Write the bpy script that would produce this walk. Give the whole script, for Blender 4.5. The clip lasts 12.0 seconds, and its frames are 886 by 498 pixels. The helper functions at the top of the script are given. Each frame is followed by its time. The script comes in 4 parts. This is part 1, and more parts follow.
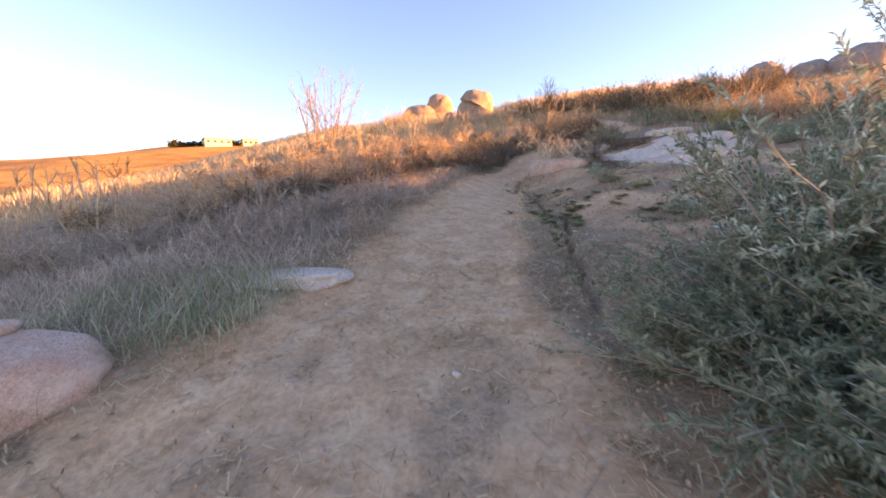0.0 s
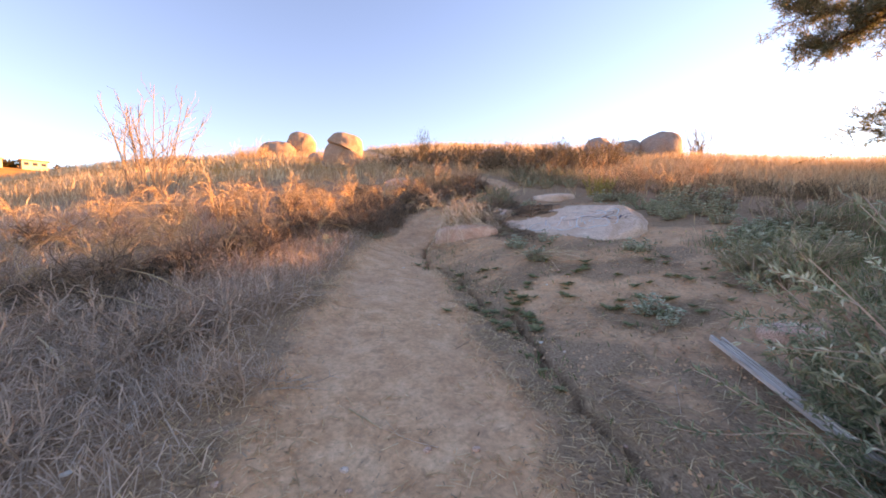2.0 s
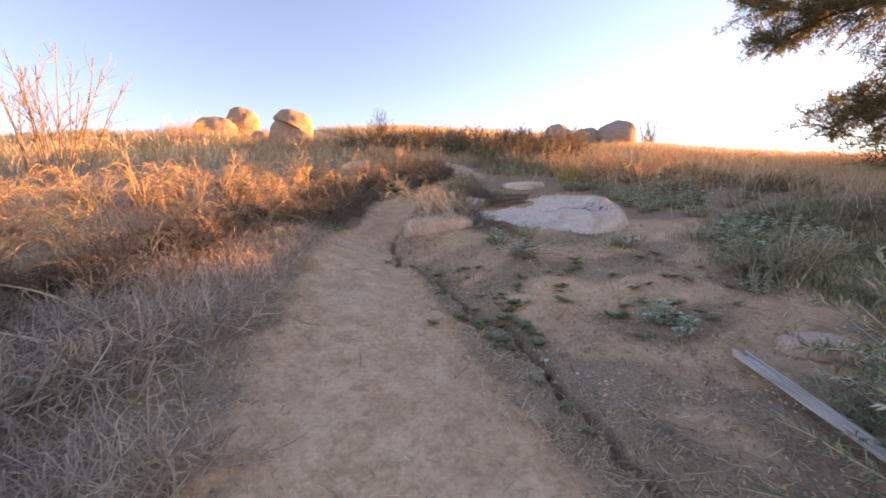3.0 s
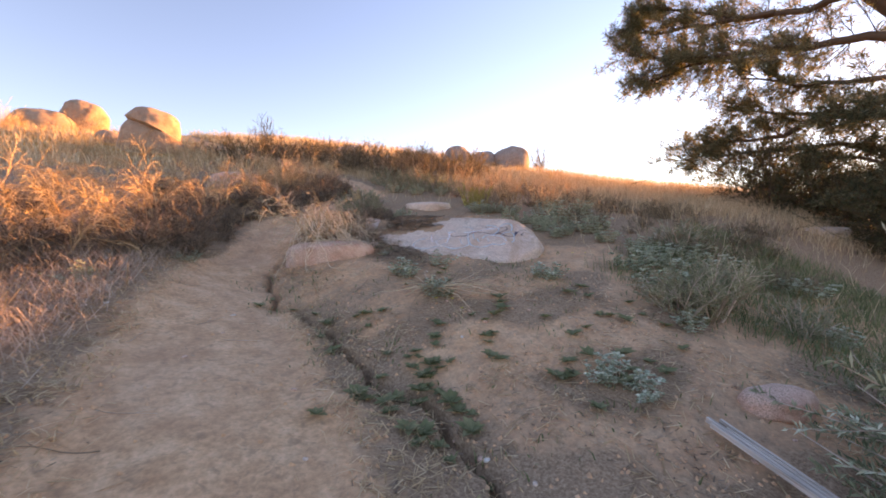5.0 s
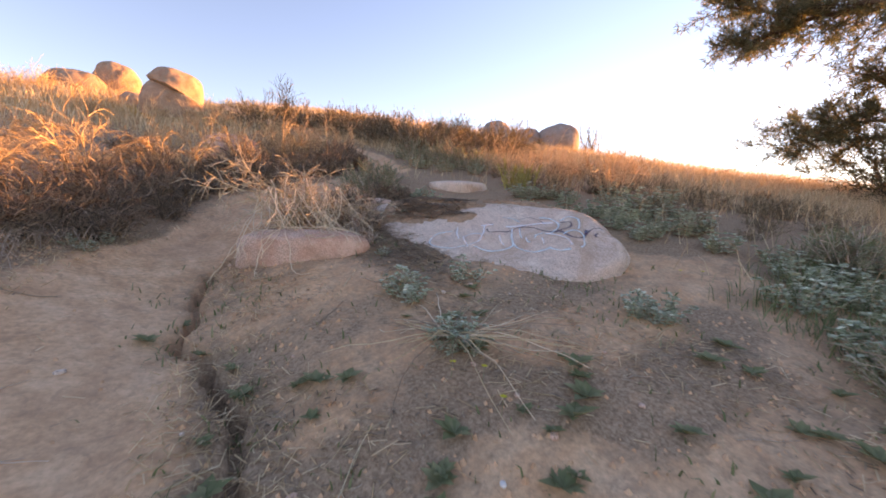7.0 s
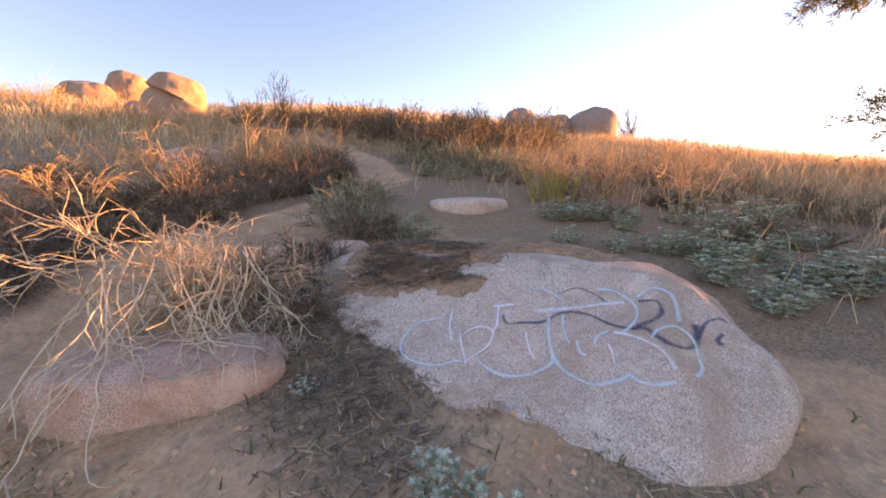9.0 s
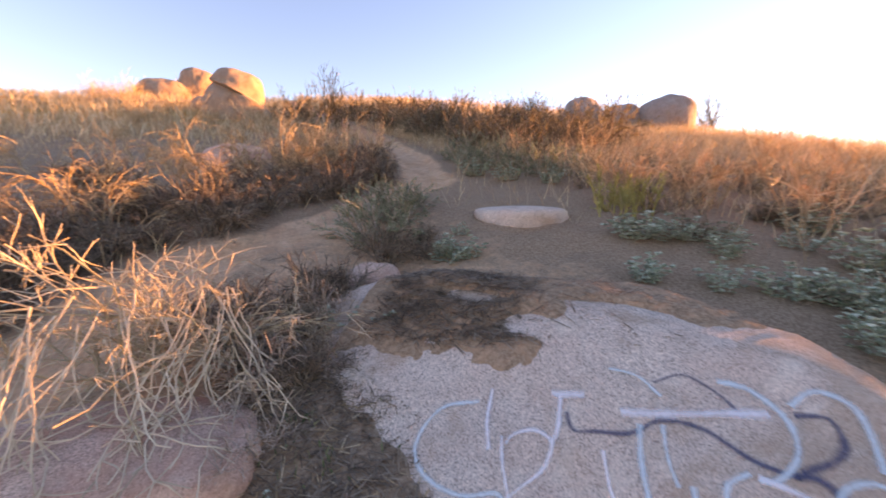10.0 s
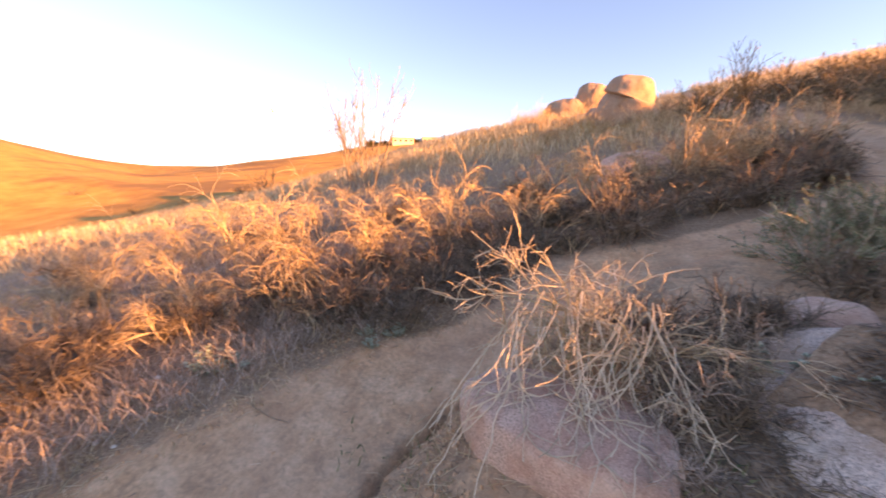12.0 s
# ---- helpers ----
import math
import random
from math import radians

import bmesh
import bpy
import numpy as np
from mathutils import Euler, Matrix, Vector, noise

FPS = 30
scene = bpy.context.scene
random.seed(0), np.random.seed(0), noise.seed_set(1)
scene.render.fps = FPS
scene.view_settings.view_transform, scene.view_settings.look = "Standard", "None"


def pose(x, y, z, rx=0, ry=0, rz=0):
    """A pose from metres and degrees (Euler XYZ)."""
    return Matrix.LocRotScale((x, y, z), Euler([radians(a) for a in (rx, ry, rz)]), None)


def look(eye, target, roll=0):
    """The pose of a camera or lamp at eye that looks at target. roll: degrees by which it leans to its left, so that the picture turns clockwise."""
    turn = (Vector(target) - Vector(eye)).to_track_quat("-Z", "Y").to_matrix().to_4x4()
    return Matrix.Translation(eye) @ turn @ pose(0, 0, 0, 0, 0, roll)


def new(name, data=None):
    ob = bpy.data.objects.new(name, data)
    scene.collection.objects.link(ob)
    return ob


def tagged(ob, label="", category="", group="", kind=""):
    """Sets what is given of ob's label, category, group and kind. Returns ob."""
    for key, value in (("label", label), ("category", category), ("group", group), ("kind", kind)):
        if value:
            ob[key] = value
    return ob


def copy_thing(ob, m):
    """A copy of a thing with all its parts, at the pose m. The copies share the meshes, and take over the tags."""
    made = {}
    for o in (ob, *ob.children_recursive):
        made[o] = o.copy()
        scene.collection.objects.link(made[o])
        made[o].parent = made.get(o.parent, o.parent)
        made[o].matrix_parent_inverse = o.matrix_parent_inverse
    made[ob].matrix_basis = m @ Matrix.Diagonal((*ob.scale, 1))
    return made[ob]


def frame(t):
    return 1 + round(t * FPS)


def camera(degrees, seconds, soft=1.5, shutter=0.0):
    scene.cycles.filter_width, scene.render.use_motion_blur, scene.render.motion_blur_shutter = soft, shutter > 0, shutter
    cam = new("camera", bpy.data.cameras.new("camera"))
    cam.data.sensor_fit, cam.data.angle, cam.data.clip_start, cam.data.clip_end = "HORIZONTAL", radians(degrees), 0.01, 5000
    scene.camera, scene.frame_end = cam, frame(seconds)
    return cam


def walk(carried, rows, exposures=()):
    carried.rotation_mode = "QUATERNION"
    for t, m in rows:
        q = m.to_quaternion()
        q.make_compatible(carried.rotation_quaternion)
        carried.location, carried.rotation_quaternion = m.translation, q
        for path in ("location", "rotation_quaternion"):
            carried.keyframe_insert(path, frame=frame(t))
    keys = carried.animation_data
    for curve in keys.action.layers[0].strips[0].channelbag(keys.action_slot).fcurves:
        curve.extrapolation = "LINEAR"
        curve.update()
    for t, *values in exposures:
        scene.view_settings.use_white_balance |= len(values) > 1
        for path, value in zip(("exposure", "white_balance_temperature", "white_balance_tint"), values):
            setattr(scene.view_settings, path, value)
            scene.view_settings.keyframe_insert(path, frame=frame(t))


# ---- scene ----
cam = camera(98.6, 12.0, soft=1.7, shutter=0.2)
PATH = [
    (0, (0.218, 0.175, 1.421), (0.186, 2.159, 1.172), -2.1),
    (0.5, (-0.019, 0.627, 1.56), (0.017, 2.622, 1.419), -2.0),
    (1, (-0.257, 1.049, 1.74), (0.184, 2.995, 1.602), -1.0),
    (1.5, (-0.305, 1.418, 1.937), (0.289, 3.326, 1.85), -2.0),
    (2, (-0.329, 1.883, 2.062), (0.352, 3.762, 1.993), -1.6),
    (2.5, (-0.397, 2.283, 2.143), (0.383, 4.118, 1.993), -1.1),
    (4.5, (-0.022, 3.41, 2.342), (1.223, 4.973, 2.257), -2.3),
    (5, (0.176, 3.595, 2.326), (1.514, 5.081, 2.252), -1.1),
    (5.5, (0.371, 3.89, 2.369), (1.84, 5.243, 2.256), 0.6),
    (6, (0.731, 4.197, 2.382), (2.157, 5.597, 2.311), 0.4),
    (6.5, (1.164, 4.592, 2.369), (2.484, 6.088, 2.233), 1.0),
    (7, (1.518, 5.083, 2.434), (2.73, 6.666, 2.269), 2.1),
    (9, (2.902, 6.431, 3.003), (3.992, 8.094, 2.785), -0.3),
    (9.5, (3.165, 6.699, 3.074), (4.206, 8.391, 2.843), -0.1),
    (10, (3.359, 7.051, 3.222), (4.221, 8.836, 2.959), 0.7),
    (10.5, (3.329, 7.179, 3.325), (3.477, 9.158, 3.084), 1.1),
    (11, (3.195, 7.073, 3.292), (3.074, 9.046, 2.991), 2.0),
    (11.5, (3.129, 7.018, 3.318), (2.792, 8.967, 3.022), 1.4),
    (12, (3.047, 6.976, 3.33), (2.176, 8.757, 3.062), -0.4),
]
walk(cam, [(t, look(eye, target, roll)) for t, eye, target, roll in PATH], [(0, 2.45, 8100, 38), (1, 2.45, 7900, 38), (2.5, 2.4, 9000, 41), (7, 2.35, 9300, 41), (12, 2.35, 8700, 43)])

# world, sun, exposure: a low evening sun towards +x
SUN_EL, SUN_AZ = radians(7.2), radians(92.4)          # azimuth clockwise from +y
world = bpy.data.worlds.new("evening_sky")
scene.world = world
world.use_nodes = True
wt = world.node_tree
sky = wt.nodes.new("ShaderNodeTexSky")
sky.sky_type, sky.sun_disc = "NISHITA", False
sky.sun_elevation, sky.sun_rotation = SUN_EL, SUN_AZ
sky.altitude, sky.air_density, sky.dust_density, sky.ozone_density = 300, 0.95, 0.05, 2.6
wt.links.new(sky.outputs[0], wt.nodes["Background"].inputs[0])
wt.nodes["Background"].inputs[1].default_value = 0.12
sun_data = bpy.data.lights.new("sun", "SUN")
sun_data.energy, sun_data.angle, sun_data.color = 5.0, radians(0.53), (1.0, 0.55, 0.2)
sun = new("sun", sun_data)
sun_dir = Vector((math.sin(SUN_AZ) * math.cos(SUN_EL), math.cos(SUN_AZ) * math.cos(SUN_EL), math.sin(SUN_EL)))
sun.matrix_world = look(sun_dir * 200, (0, 0, 0))

# ---- materials ----
def nodes_of(name, rough=0.9, spec=0.2):
    m = bpy.data.materials.new(name)
    m.use_nodes = True
    t = m.node_tree
    b = t.nodes["Principled BSDF"]
    b.inputs["Roughness"].default_value = rough
    b.inputs["Specular IOR Level"].default_value = spec
    return m, t, b


def nd(t, kind, links=None, **values):
    n = t.nodes.new(kind)
    for k, v in values.items():
        n.inputs[k.replace("_", " ")].default_value = v
    for k, v in (links or {}).items():
        t.links.new(v, n.inputs[k])
    return n


def noise_fac(t, scale, detail=6, rough=0.6, coord="Object", distortion=0.0):
    c = t.nodes.new("ShaderNodeTexCoord")
    n = nd(t, "ShaderNodeTexNoise", {"Vector": c.outputs[coord]}, Scale=scale, Detail=detail, Roughness=rough, Distortion=distortion)
    return n.outputs["Fac"]


def ramp(t, fac, stops):
    r = t.nodes.new("ShaderNodeValToRGB")
    e = r.color_ramp.elements
    while len(e) < len(stops):
        e.new(0.5)
    for el, (p, c) in zip(e, stops):
        el.position, el.color = p, (*c, 1)
    t.links.new(fac, r.inputs[0])
    return r.outputs[0]


def mixc(t, fac, a, b, mode="MIX"):
    n = t.nodes.new("ShaderNodeMix")
    n.data_type, n.blend_type = "RGBA", mode
    for sock, v in ((n.inputs[0], fac), (n.inputs[6], a), (n.inputs[7], b)):
        if isinstance(v, (int, float)):
            sock.default_value = v
        elif isinstance(v, tuple):
            sock.default_value = (*v, 1)
        else:
            t.links.new(v, sock)
    return n.outputs[2]


def bump(t, b, fac, strength, dist):
    n = nd(t, "ShaderNodeBump", {"Height": fac}, Strength=strength, Distance=dist)
    t.links.new(n.outputs[0], b.inputs["Normal"])
    return n


def math_node(t, op, a, b=None):
    n = t.nodes.new("ShaderNodeMath")
    n.operation = op
    for s, v in zip(n.inputs, (a, b)):
        if v is None:
            continue
        if isinstance(v, (int, float)):
            s.default_value = v
        else:
            t.links.new(v, s)
    return n.outputs[0]


def soil_material():
    """Dusty tan soil, with dark litter where the mesh's 'litter' value is high and dry meadow far off."""
    m, t, b = nodes_of("dusty_soil", 0.95, 0.1)
    fine = noise_fac(t, 28, 8, 0.7)
    mid = noise_fac(t, 4.5, 5, 0.6)
    big = noise_fac(t, 0.7, 4, 0.55)
    soil = ramp(t, mid, [(0.3, (0.54, 0.305, 0.18)), (0.52, (0.67, 0.41, 0.255)), (0.72, (0.77, 0.52, 0.345))])
    soil = mixc(t, 0.6, soil, ramp(t, fine, [(0.32, (0.6, 0.55, 0.51)), (0.66, (1.35, 1.32, 1.28))]), "MULTIPLY")
    c = t.nodes.new("ShaderNodeTexCoord")
    crumbs = nd(t, "ShaderNodeTexVoronoi", {"Vector": c.outputs["Object"]}, Scale=34, Randomness=1.0).outputs["Distance"]
    soil = mixc(t, ramp(t, crumbs, [(0.06, (0.5, 0.5, 0.5)), (0.16, (0, 0, 0))]), soil, (0.28, 0.18, 0.12))
    scuffs = noise_fac(t, 11, 4, 0.65, distortion=0.6)
    soil = mixc(t, ramp(t, scuffs, [(0.54, (0, 0, 0)), (0.68, (0.55, 0.55, 0.55))]), soil, (0.3, 0.19, 0.125))
    soil = mixc(t, ramp(t, big, [(0.4, (0, 0, 0)), (0.65, (0.35, 0.35, 0.35))]), soil, (0.58, 0.38, 0.27))
    litter = ramp(t, noise_fac(t, 45, 8, 0.75), [(0.3, (0.15, 0.098, 0.064)), (0.5, (0.34, 0.225, 0.15)), (0.7, (0.56, 0.405, 0.28))])
    a = t.nodes.new("ShaderNodeAttribute")
    a.attribute_name = "litter"
    edge = math_node(t, "ADD", a.outputs["Fac"], math_node(t, "MULTIPLY", math_node(t, "SUBTRACT", noise_fac(t, 9, 6, 0.7), 0.5), 1.6))
    col = mixc(t, ramp(t, edge, [(0.28, (0, 0, 0)), (0.8, (1, 1, 1))]), soil, litter)
    far = t.nodes.new("ShaderNodeAttribute")
    far.attribute_name = "meadow"
    dry = ramp(t, noise_fac(t, 0.25, 10, 0.7), [(0.3, (0.4, 0.2, 0.06)), (0.55, (0.62, 0.32, 0.09)), (0.75, (0.7, 0.4, 0.13))])
    dry = mixc(t, ramp(t, noise_fac(t, 0.03, 8, 0.65), [(0.5, (0, 0, 0)), (0.62, (0.8, 0.8, 0.8))]), dry, (0.22, 0.13, 0.06))
    col = mixc(t, far.outputs["Fac"], col, dry)
    t.links.new(col, b.inputs["Base Color"])
    bump(t, b, mixc(t, 0.5, fine, mid), 0.4, 0.025)
    return m


def granite_material(name, tint=(1, 1, 1), pink=0.3, dusty=0.0):
    m, t, b = nodes_of(name, 0.88, 0.2)
    c = t.nodes.new("ShaderNodeTexCoord")
    speck = nd(t, "ShaderNodeTexVoronoi", {"Vector": c.outputs["Object"]}, Scale=170).outputs["Color"]
    bw = t.nodes.new("ShaderNodeRGBToBW")
    t.links.new(speck, bw.inputs[0])
    col = ramp(t, bw.outputs[0], [(0.1, (0.2, 0.18, 0.17)), (0.35, (0.42, 0.38, 0.36)), (0.6, (0.52, 0.47, 0.44)), (0.9, (0.68, 0.63, 0.58))])
    col = mixc(t, ramp(t, noise_fac(t, 2.2, 6, 0.6), [(0.35, (0, 0, 0)), (0.65, (pink, pink, pink))]), col, (0.46, 0.28, 0.22))
    col = mixc(t, ramp(t, noise_fac(t, 7, 8, 0.7), [(0.5, (0, 0, 0)), (0.78, (0.55, 0.55, 0.55))]), col, (0.2, 0.17, 0.15))
    rust = ramp(t, noise_fac(t, 1.3, 9, 0.7, distortion=0.8), [(0.52, (0, 0, 0)), (0.62, (0.6, 0.6, 0.6))])
    col = mixc(t, rust, col, (0.34, 0.25, 0.19))
    pale = ramp(t, noise_fac(t, 3.1, 7, 0.65), [(0.56, (0, 0, 0)), (0.7, (0.5, 0.5, 0.5))])
    col = mixc(t, pale, col, (0.7, 0.66, 0.6))
    col = mixc(t, 1.0, col, tint, "MULTIPLY")
    t.links.new(col, b.inputs["Base Color"])
    bump(t, b, mixc(t, 0.6, noise_fac(t, 60, 6, 0.7), noise_fac(t, 6, 8, 0.65)), 0.6, 0.02)
    return m


def plant_material(name, stops, rough=0.7, translucent=0.35):
    """Stems and leaves; each piece takes its own shade, and lets some light through."""
    m, t, b = nodes_of(name, rough, 0.25)
    g = t.nodes.new("ShaderNodeNewGeometry")
    o = t.nodes.new("ShaderNodeObjectInfo")
    r = math_node(t, "FRACT", math_node(t, "ADD", g.outputs["Random Per Island"], math_node(t, "MULTIPLY", o.outputs["Random"], 0.35)))
    col = ramp(t, r, stops)
    col = mixc(t, 0.5, col, ramp(t, noise_fac(t, 6, 4), [(0.3, (0.6, 0.6, 0.6)), (0.7, (1.3, 1.3, 1.3))]), "MULTIPLY")
    t.links.new(col, b.inputs["Base Color"])
    if translucent:
        tr = t.nodes.new("ShaderNodeBsdfTranslucent")
        t.links.new(col, tr.inputs[0])
        mx = t.nodes.new("ShaderNodeMixShader")
        mx.inputs[0].default_value = translucent
        t.links.new(b.outputs[0], mx.inputs[1])
        t.links.new(tr.outputs[0], mx.inputs[2])
        t.links.new(mx.outputs[0], t.nodes["Material Output"].inputs[0])
    return m


SOIL = soil_material()
GRANITE = granite_material("grey_granite", (1.34, 1.22, 1.11), 0.25)
# granite with the backlit shade of the crest boulders put into its tint
SHADEDGRANITE = granite_material("shaded_granite", (0.74, 0.68, 0.64), 0.2)
PINK = granite_material("pink_granite", (1.3, 1.05, 0.92), 0.7)
TAN = granite_material("tan_granite", (0.82, 0.67, 0.53), 0.4)
STRAW = plant_material("straw_stems", [(0.0, (0.45, 0.31, 0.18)), (0.5, (0.68, 0.5, 0.31)), (1.0, (0.84, 0.68, 0.46))])
DRYBROWN = plant_material("brown_stems", [(0.0, (0.17, 0.125, 0.095)), (0.5, (0.31, 0.235, 0.175)), (1.0, (0.48, 0.38, 0.29))])
PALE = plant_material("pale_stems", [(0.0, (0.4, 0.3, 0.18)), (0.6, (0.55, 0.43, 0.27)), (1.0, (0.65, 0.54, 0.38))], 0.7, 0.15)
GREYSTEM = plant_material("grey_stems", [(0.0, (0.38, 0.29, 0.23)), (0.5, (0.56, 0.45, 0.37)), (1.0, (0.74, 0.62, 0.52))])
GREEN = plant_material("green_blades", [(0.0, (0.1, 0.14, 0.06)), (0.5, (0.18, 0.23, 0.11)), (1.0, (0.33, 0.33, 0.19))])
FRESH = plant_material("fresh_blades", [(0.0, (0.24, 0.27, 0.15)), (0.5, (0.37, 0.4, 0.25)), (1.0, (0.58, 0.53, 0.38))])
SAGE = plant_material("sage_leaves", [(0.0, (0.16, 0.2, 0.12)), (0.5, (0.3, 0.34, 0.22)), (1.0, (0.48, 0.5, 0.36))], 0.8)
WOOLLY = plant_material("woolly_leaves", [(0.0, (0.3, 0.37, 0.25)), (0.5, (0.5, 0.57, 0.43)), (1.0, (0.74, 0.78, 0.64))], 0.9, 0.2)
NEEDLE = plant_material("pine_needles", [(0.0, (0.12, 0.14, 0.085)), (0.5, (0.22, 0.24, 0.14)), (1.0, (0.36, 0.33, 0.2))], 0.6, 0.5)
BARK = plant_material("bark", [(0.0, (0.07, 0.05, 0.035)), (1.0, (0.14, 0.1, 0.07))], 0.95, 0)
DARKLEAF = plant_material("dark_leaves", [(0.0, (0.05, 0.055, 0.025)), (0.6, (0.1, 0.1, 0.045)), (1.0, (0.2, 0.16, 0.07))], 0.7, 0.4)
OLIVE = plant_material("olive_leaves", [(0.0, (0.12, 0.1, 0.06)), (0.6, (0.22, 0.18, 0.11)), (1.0, (0.36, 0.26, 0.15))])
BLEACHED = plant_material("bleached_strands", [(0.0, (0.5, 0.39, 0.27)), (0.5, (0.66, 0.53, 0.38)), (1.0, (0.82, 0.69, 0.52))], 0.7, 0.1)
YELLOW = plant_material("yellow_petals", [(0.0, (0.7, 0.6, 0.05)), (1.0, (0.85, 0.75, 0.1))], 0.6, 0.2)

# ---- ground ----
def sstep(a, b, x):
    t = np.clip((x - a) / (b - a), 0, 1)
    return t * t * (3 - 2 * t)


def wobble(x, y, scale, seed, n=5):
    """Smooth unevenness as a sum of a few turned waves, about -1 to 1."""
    rng = np.random.RandomState(seed)
    z = 0
    for k in range(n):
        a, ph, f = rng.uniform(0, 6.28), rng.uniform(0, 6.28), rng.uniform(0.6, 1.8) / scale
        z = z + np.sin(f * (x * np.cos(a) + y * np.sin(a)) + ph + 1.3 * np.sin(0.6 * f * (x * np.sin(a) - y * np.cos(a)) + 2 * ph))
    return z / n


PATH_Y = (-3.0, 1.5, 3.5, 5.5, 7.5, 9.5, 11.0, 11.9, 12.8, 15.0, 19.0, 25.0)
PATH_X = (-0.55, -0.45, 0.05, 0.45, 0.95, 1.6, 2.8, 4.2, 5.9, 6.5, 6.8, 6.5)
PATH_W = (1.4, 1.25, 0.75, 0.68, 0.62, 0.5, 0.42, 0.36, 0.32, 0.32, 0.34, 0.4)


def path_side(x, y):
    """Distance from the trail's middle in half widths."""
    return (x - np.interp(y, PATH_Y, PATH_X)) / np.interp(y, PATH_Y, PATH_W) / (1 + 0.3 * sstep(10, 11.5, y) * (1 - sstep(12.5, 14, y)))


def gully_x(y):
    return np.interp(y, (0, 2.5, 4.2, 4.7, 5.2, 5.7, 6.2, 6.9, 7.4, 8.0, 8.6, 9.2, 9.65, 11), (0.9, 1.2, 1.5, 1.62, 1.8, 1.9, 1.74, 1.78, 1.82, 1.64, 1.78, 1.92, 2.4, 3.4)) + 0.03 * np.sin(y * 9.1) + 0.02 * np.sin(y * 23)


FAR_AZ = (-180, -100, -60, -20, 10, 20, 30, 36, 42, 49, 55, 61, 66, 74, 90, 120, 180)
FAR_EL = (-2, -1.0, 1, 5, 7.0, 7.9, 8.0, 7.3, 6.3, 5.2, 4.2, 3.4, 4.9, 6.7, 6.5, 1, -2)


def ground_z(x, y, fine=True):
    x, y = np.asarray(x, float), np.asarray(y, float)
    yy = np.clip(y, -25, 48)
    z = 0.05 + 0.215 * yy + 0.035 * np.maximum(yy - 10, 0)
    z = z + 0.14 * (np.clip(x, 2.0, 9.0) - 2.0) * sstep(1.5, 6, y) + 0.128 * (np.clip(x, 9, 17) - 9)
    z = z - 0.16 * np.clip(x - 19, 0, 40) - 0.07 * np.clip(-x - 3, 0, 40)
    z = z - 0.16 * np.exp(-((x - 1.7) / 0.8) ** 2) * sstep(4, 6, y) * (1 - sstep(9.5, 11.5, y))
    z = z - 0.45 * (1 - sstep(-6, 0.5, x)) * sstep(12, 18, y)
    z = z + 0.05 * np.exp(-((x - 4.3) / 0.45) ** 2 - ((y - 9.2) / 0.5) ** 2) * (1 + 0.5 * wobble(x, y, 0.12, 31))
    r = np.hypot(x, y)
    az = np.degrees(np.arctan2(-x, y))
    far = 1.5 + r * np.tan(np.radians(np.interp(az, FAR_AZ, FAR_EL))) + wobble(x, y, 30, 3) * 2.0 * sstep(60, 160, r)
    far = np.where(r > 300, 1.5 + (300 + (r - 300) * 0.12) * np.tan(np.radians(np.interp(az, FAR_AZ, FAR_EL))), far)
    dip = -4.0 * np.exp(-((r - 75) / 35) ** 2) * sstep(15, 40, az)
    w = sstep(50, 230, r)
    z = z * (1 - w) + far * w + dip
    z = z + 0.35 * wobble(x, y, 5.0, 11) * sstep(14, 24, r)
    if fine:
        near = 1 - sstep(12, 20, np.hypot(x - 2, y - 6))
        s = np.abs(path_side(x, y))
        z = z + near * 0.05 * wobble(x, y, 0.55, 1) * sstep(0.5, 1.3, s)
        z = z + near * (0.35 + 0.65 * np.maximum(sstep(0.6, 1.2, s), 1 - sstep(2.6, 4.2, y))) * (0.028 * wobble(x, y, 0.12, 2, 7) + 0.014 * wobble(x, y, 0.05, 5, 7))
        z = z - 0.05 * (1 - sstep(0.7, 1.15, s)) * (1 - sstep(20, 24, y))
        g = np.abs(x - gully_x(y))
        depth = (0.14 + 0.05 * np.sin(y * 7)) * sstep(1.8, 4.2, y) * (1 - sstep(8.8, 10.2, y))
        z = z - depth * (1 - sstep(0.025, 0.06, g)) - 0.05 * np.exp(-(g / 0.3) ** 2) * sstep(1.8, 4.2, y) * (1 - sstep(9, 11, y))
    return z


def gz(x, y):
    return float(ground_z(x, y))


def axis(stops):
    """Grid lines from (start, step) pairs, to the last start."""
    out = []
    for (a, s), (b, _) in zip(stops, stops[1:]):
        n = max(1, round((b - a) / s))
        out += list(a + (b - a) * np.arange(n) / n)
    return np.array(out + [stops[-1][0]])


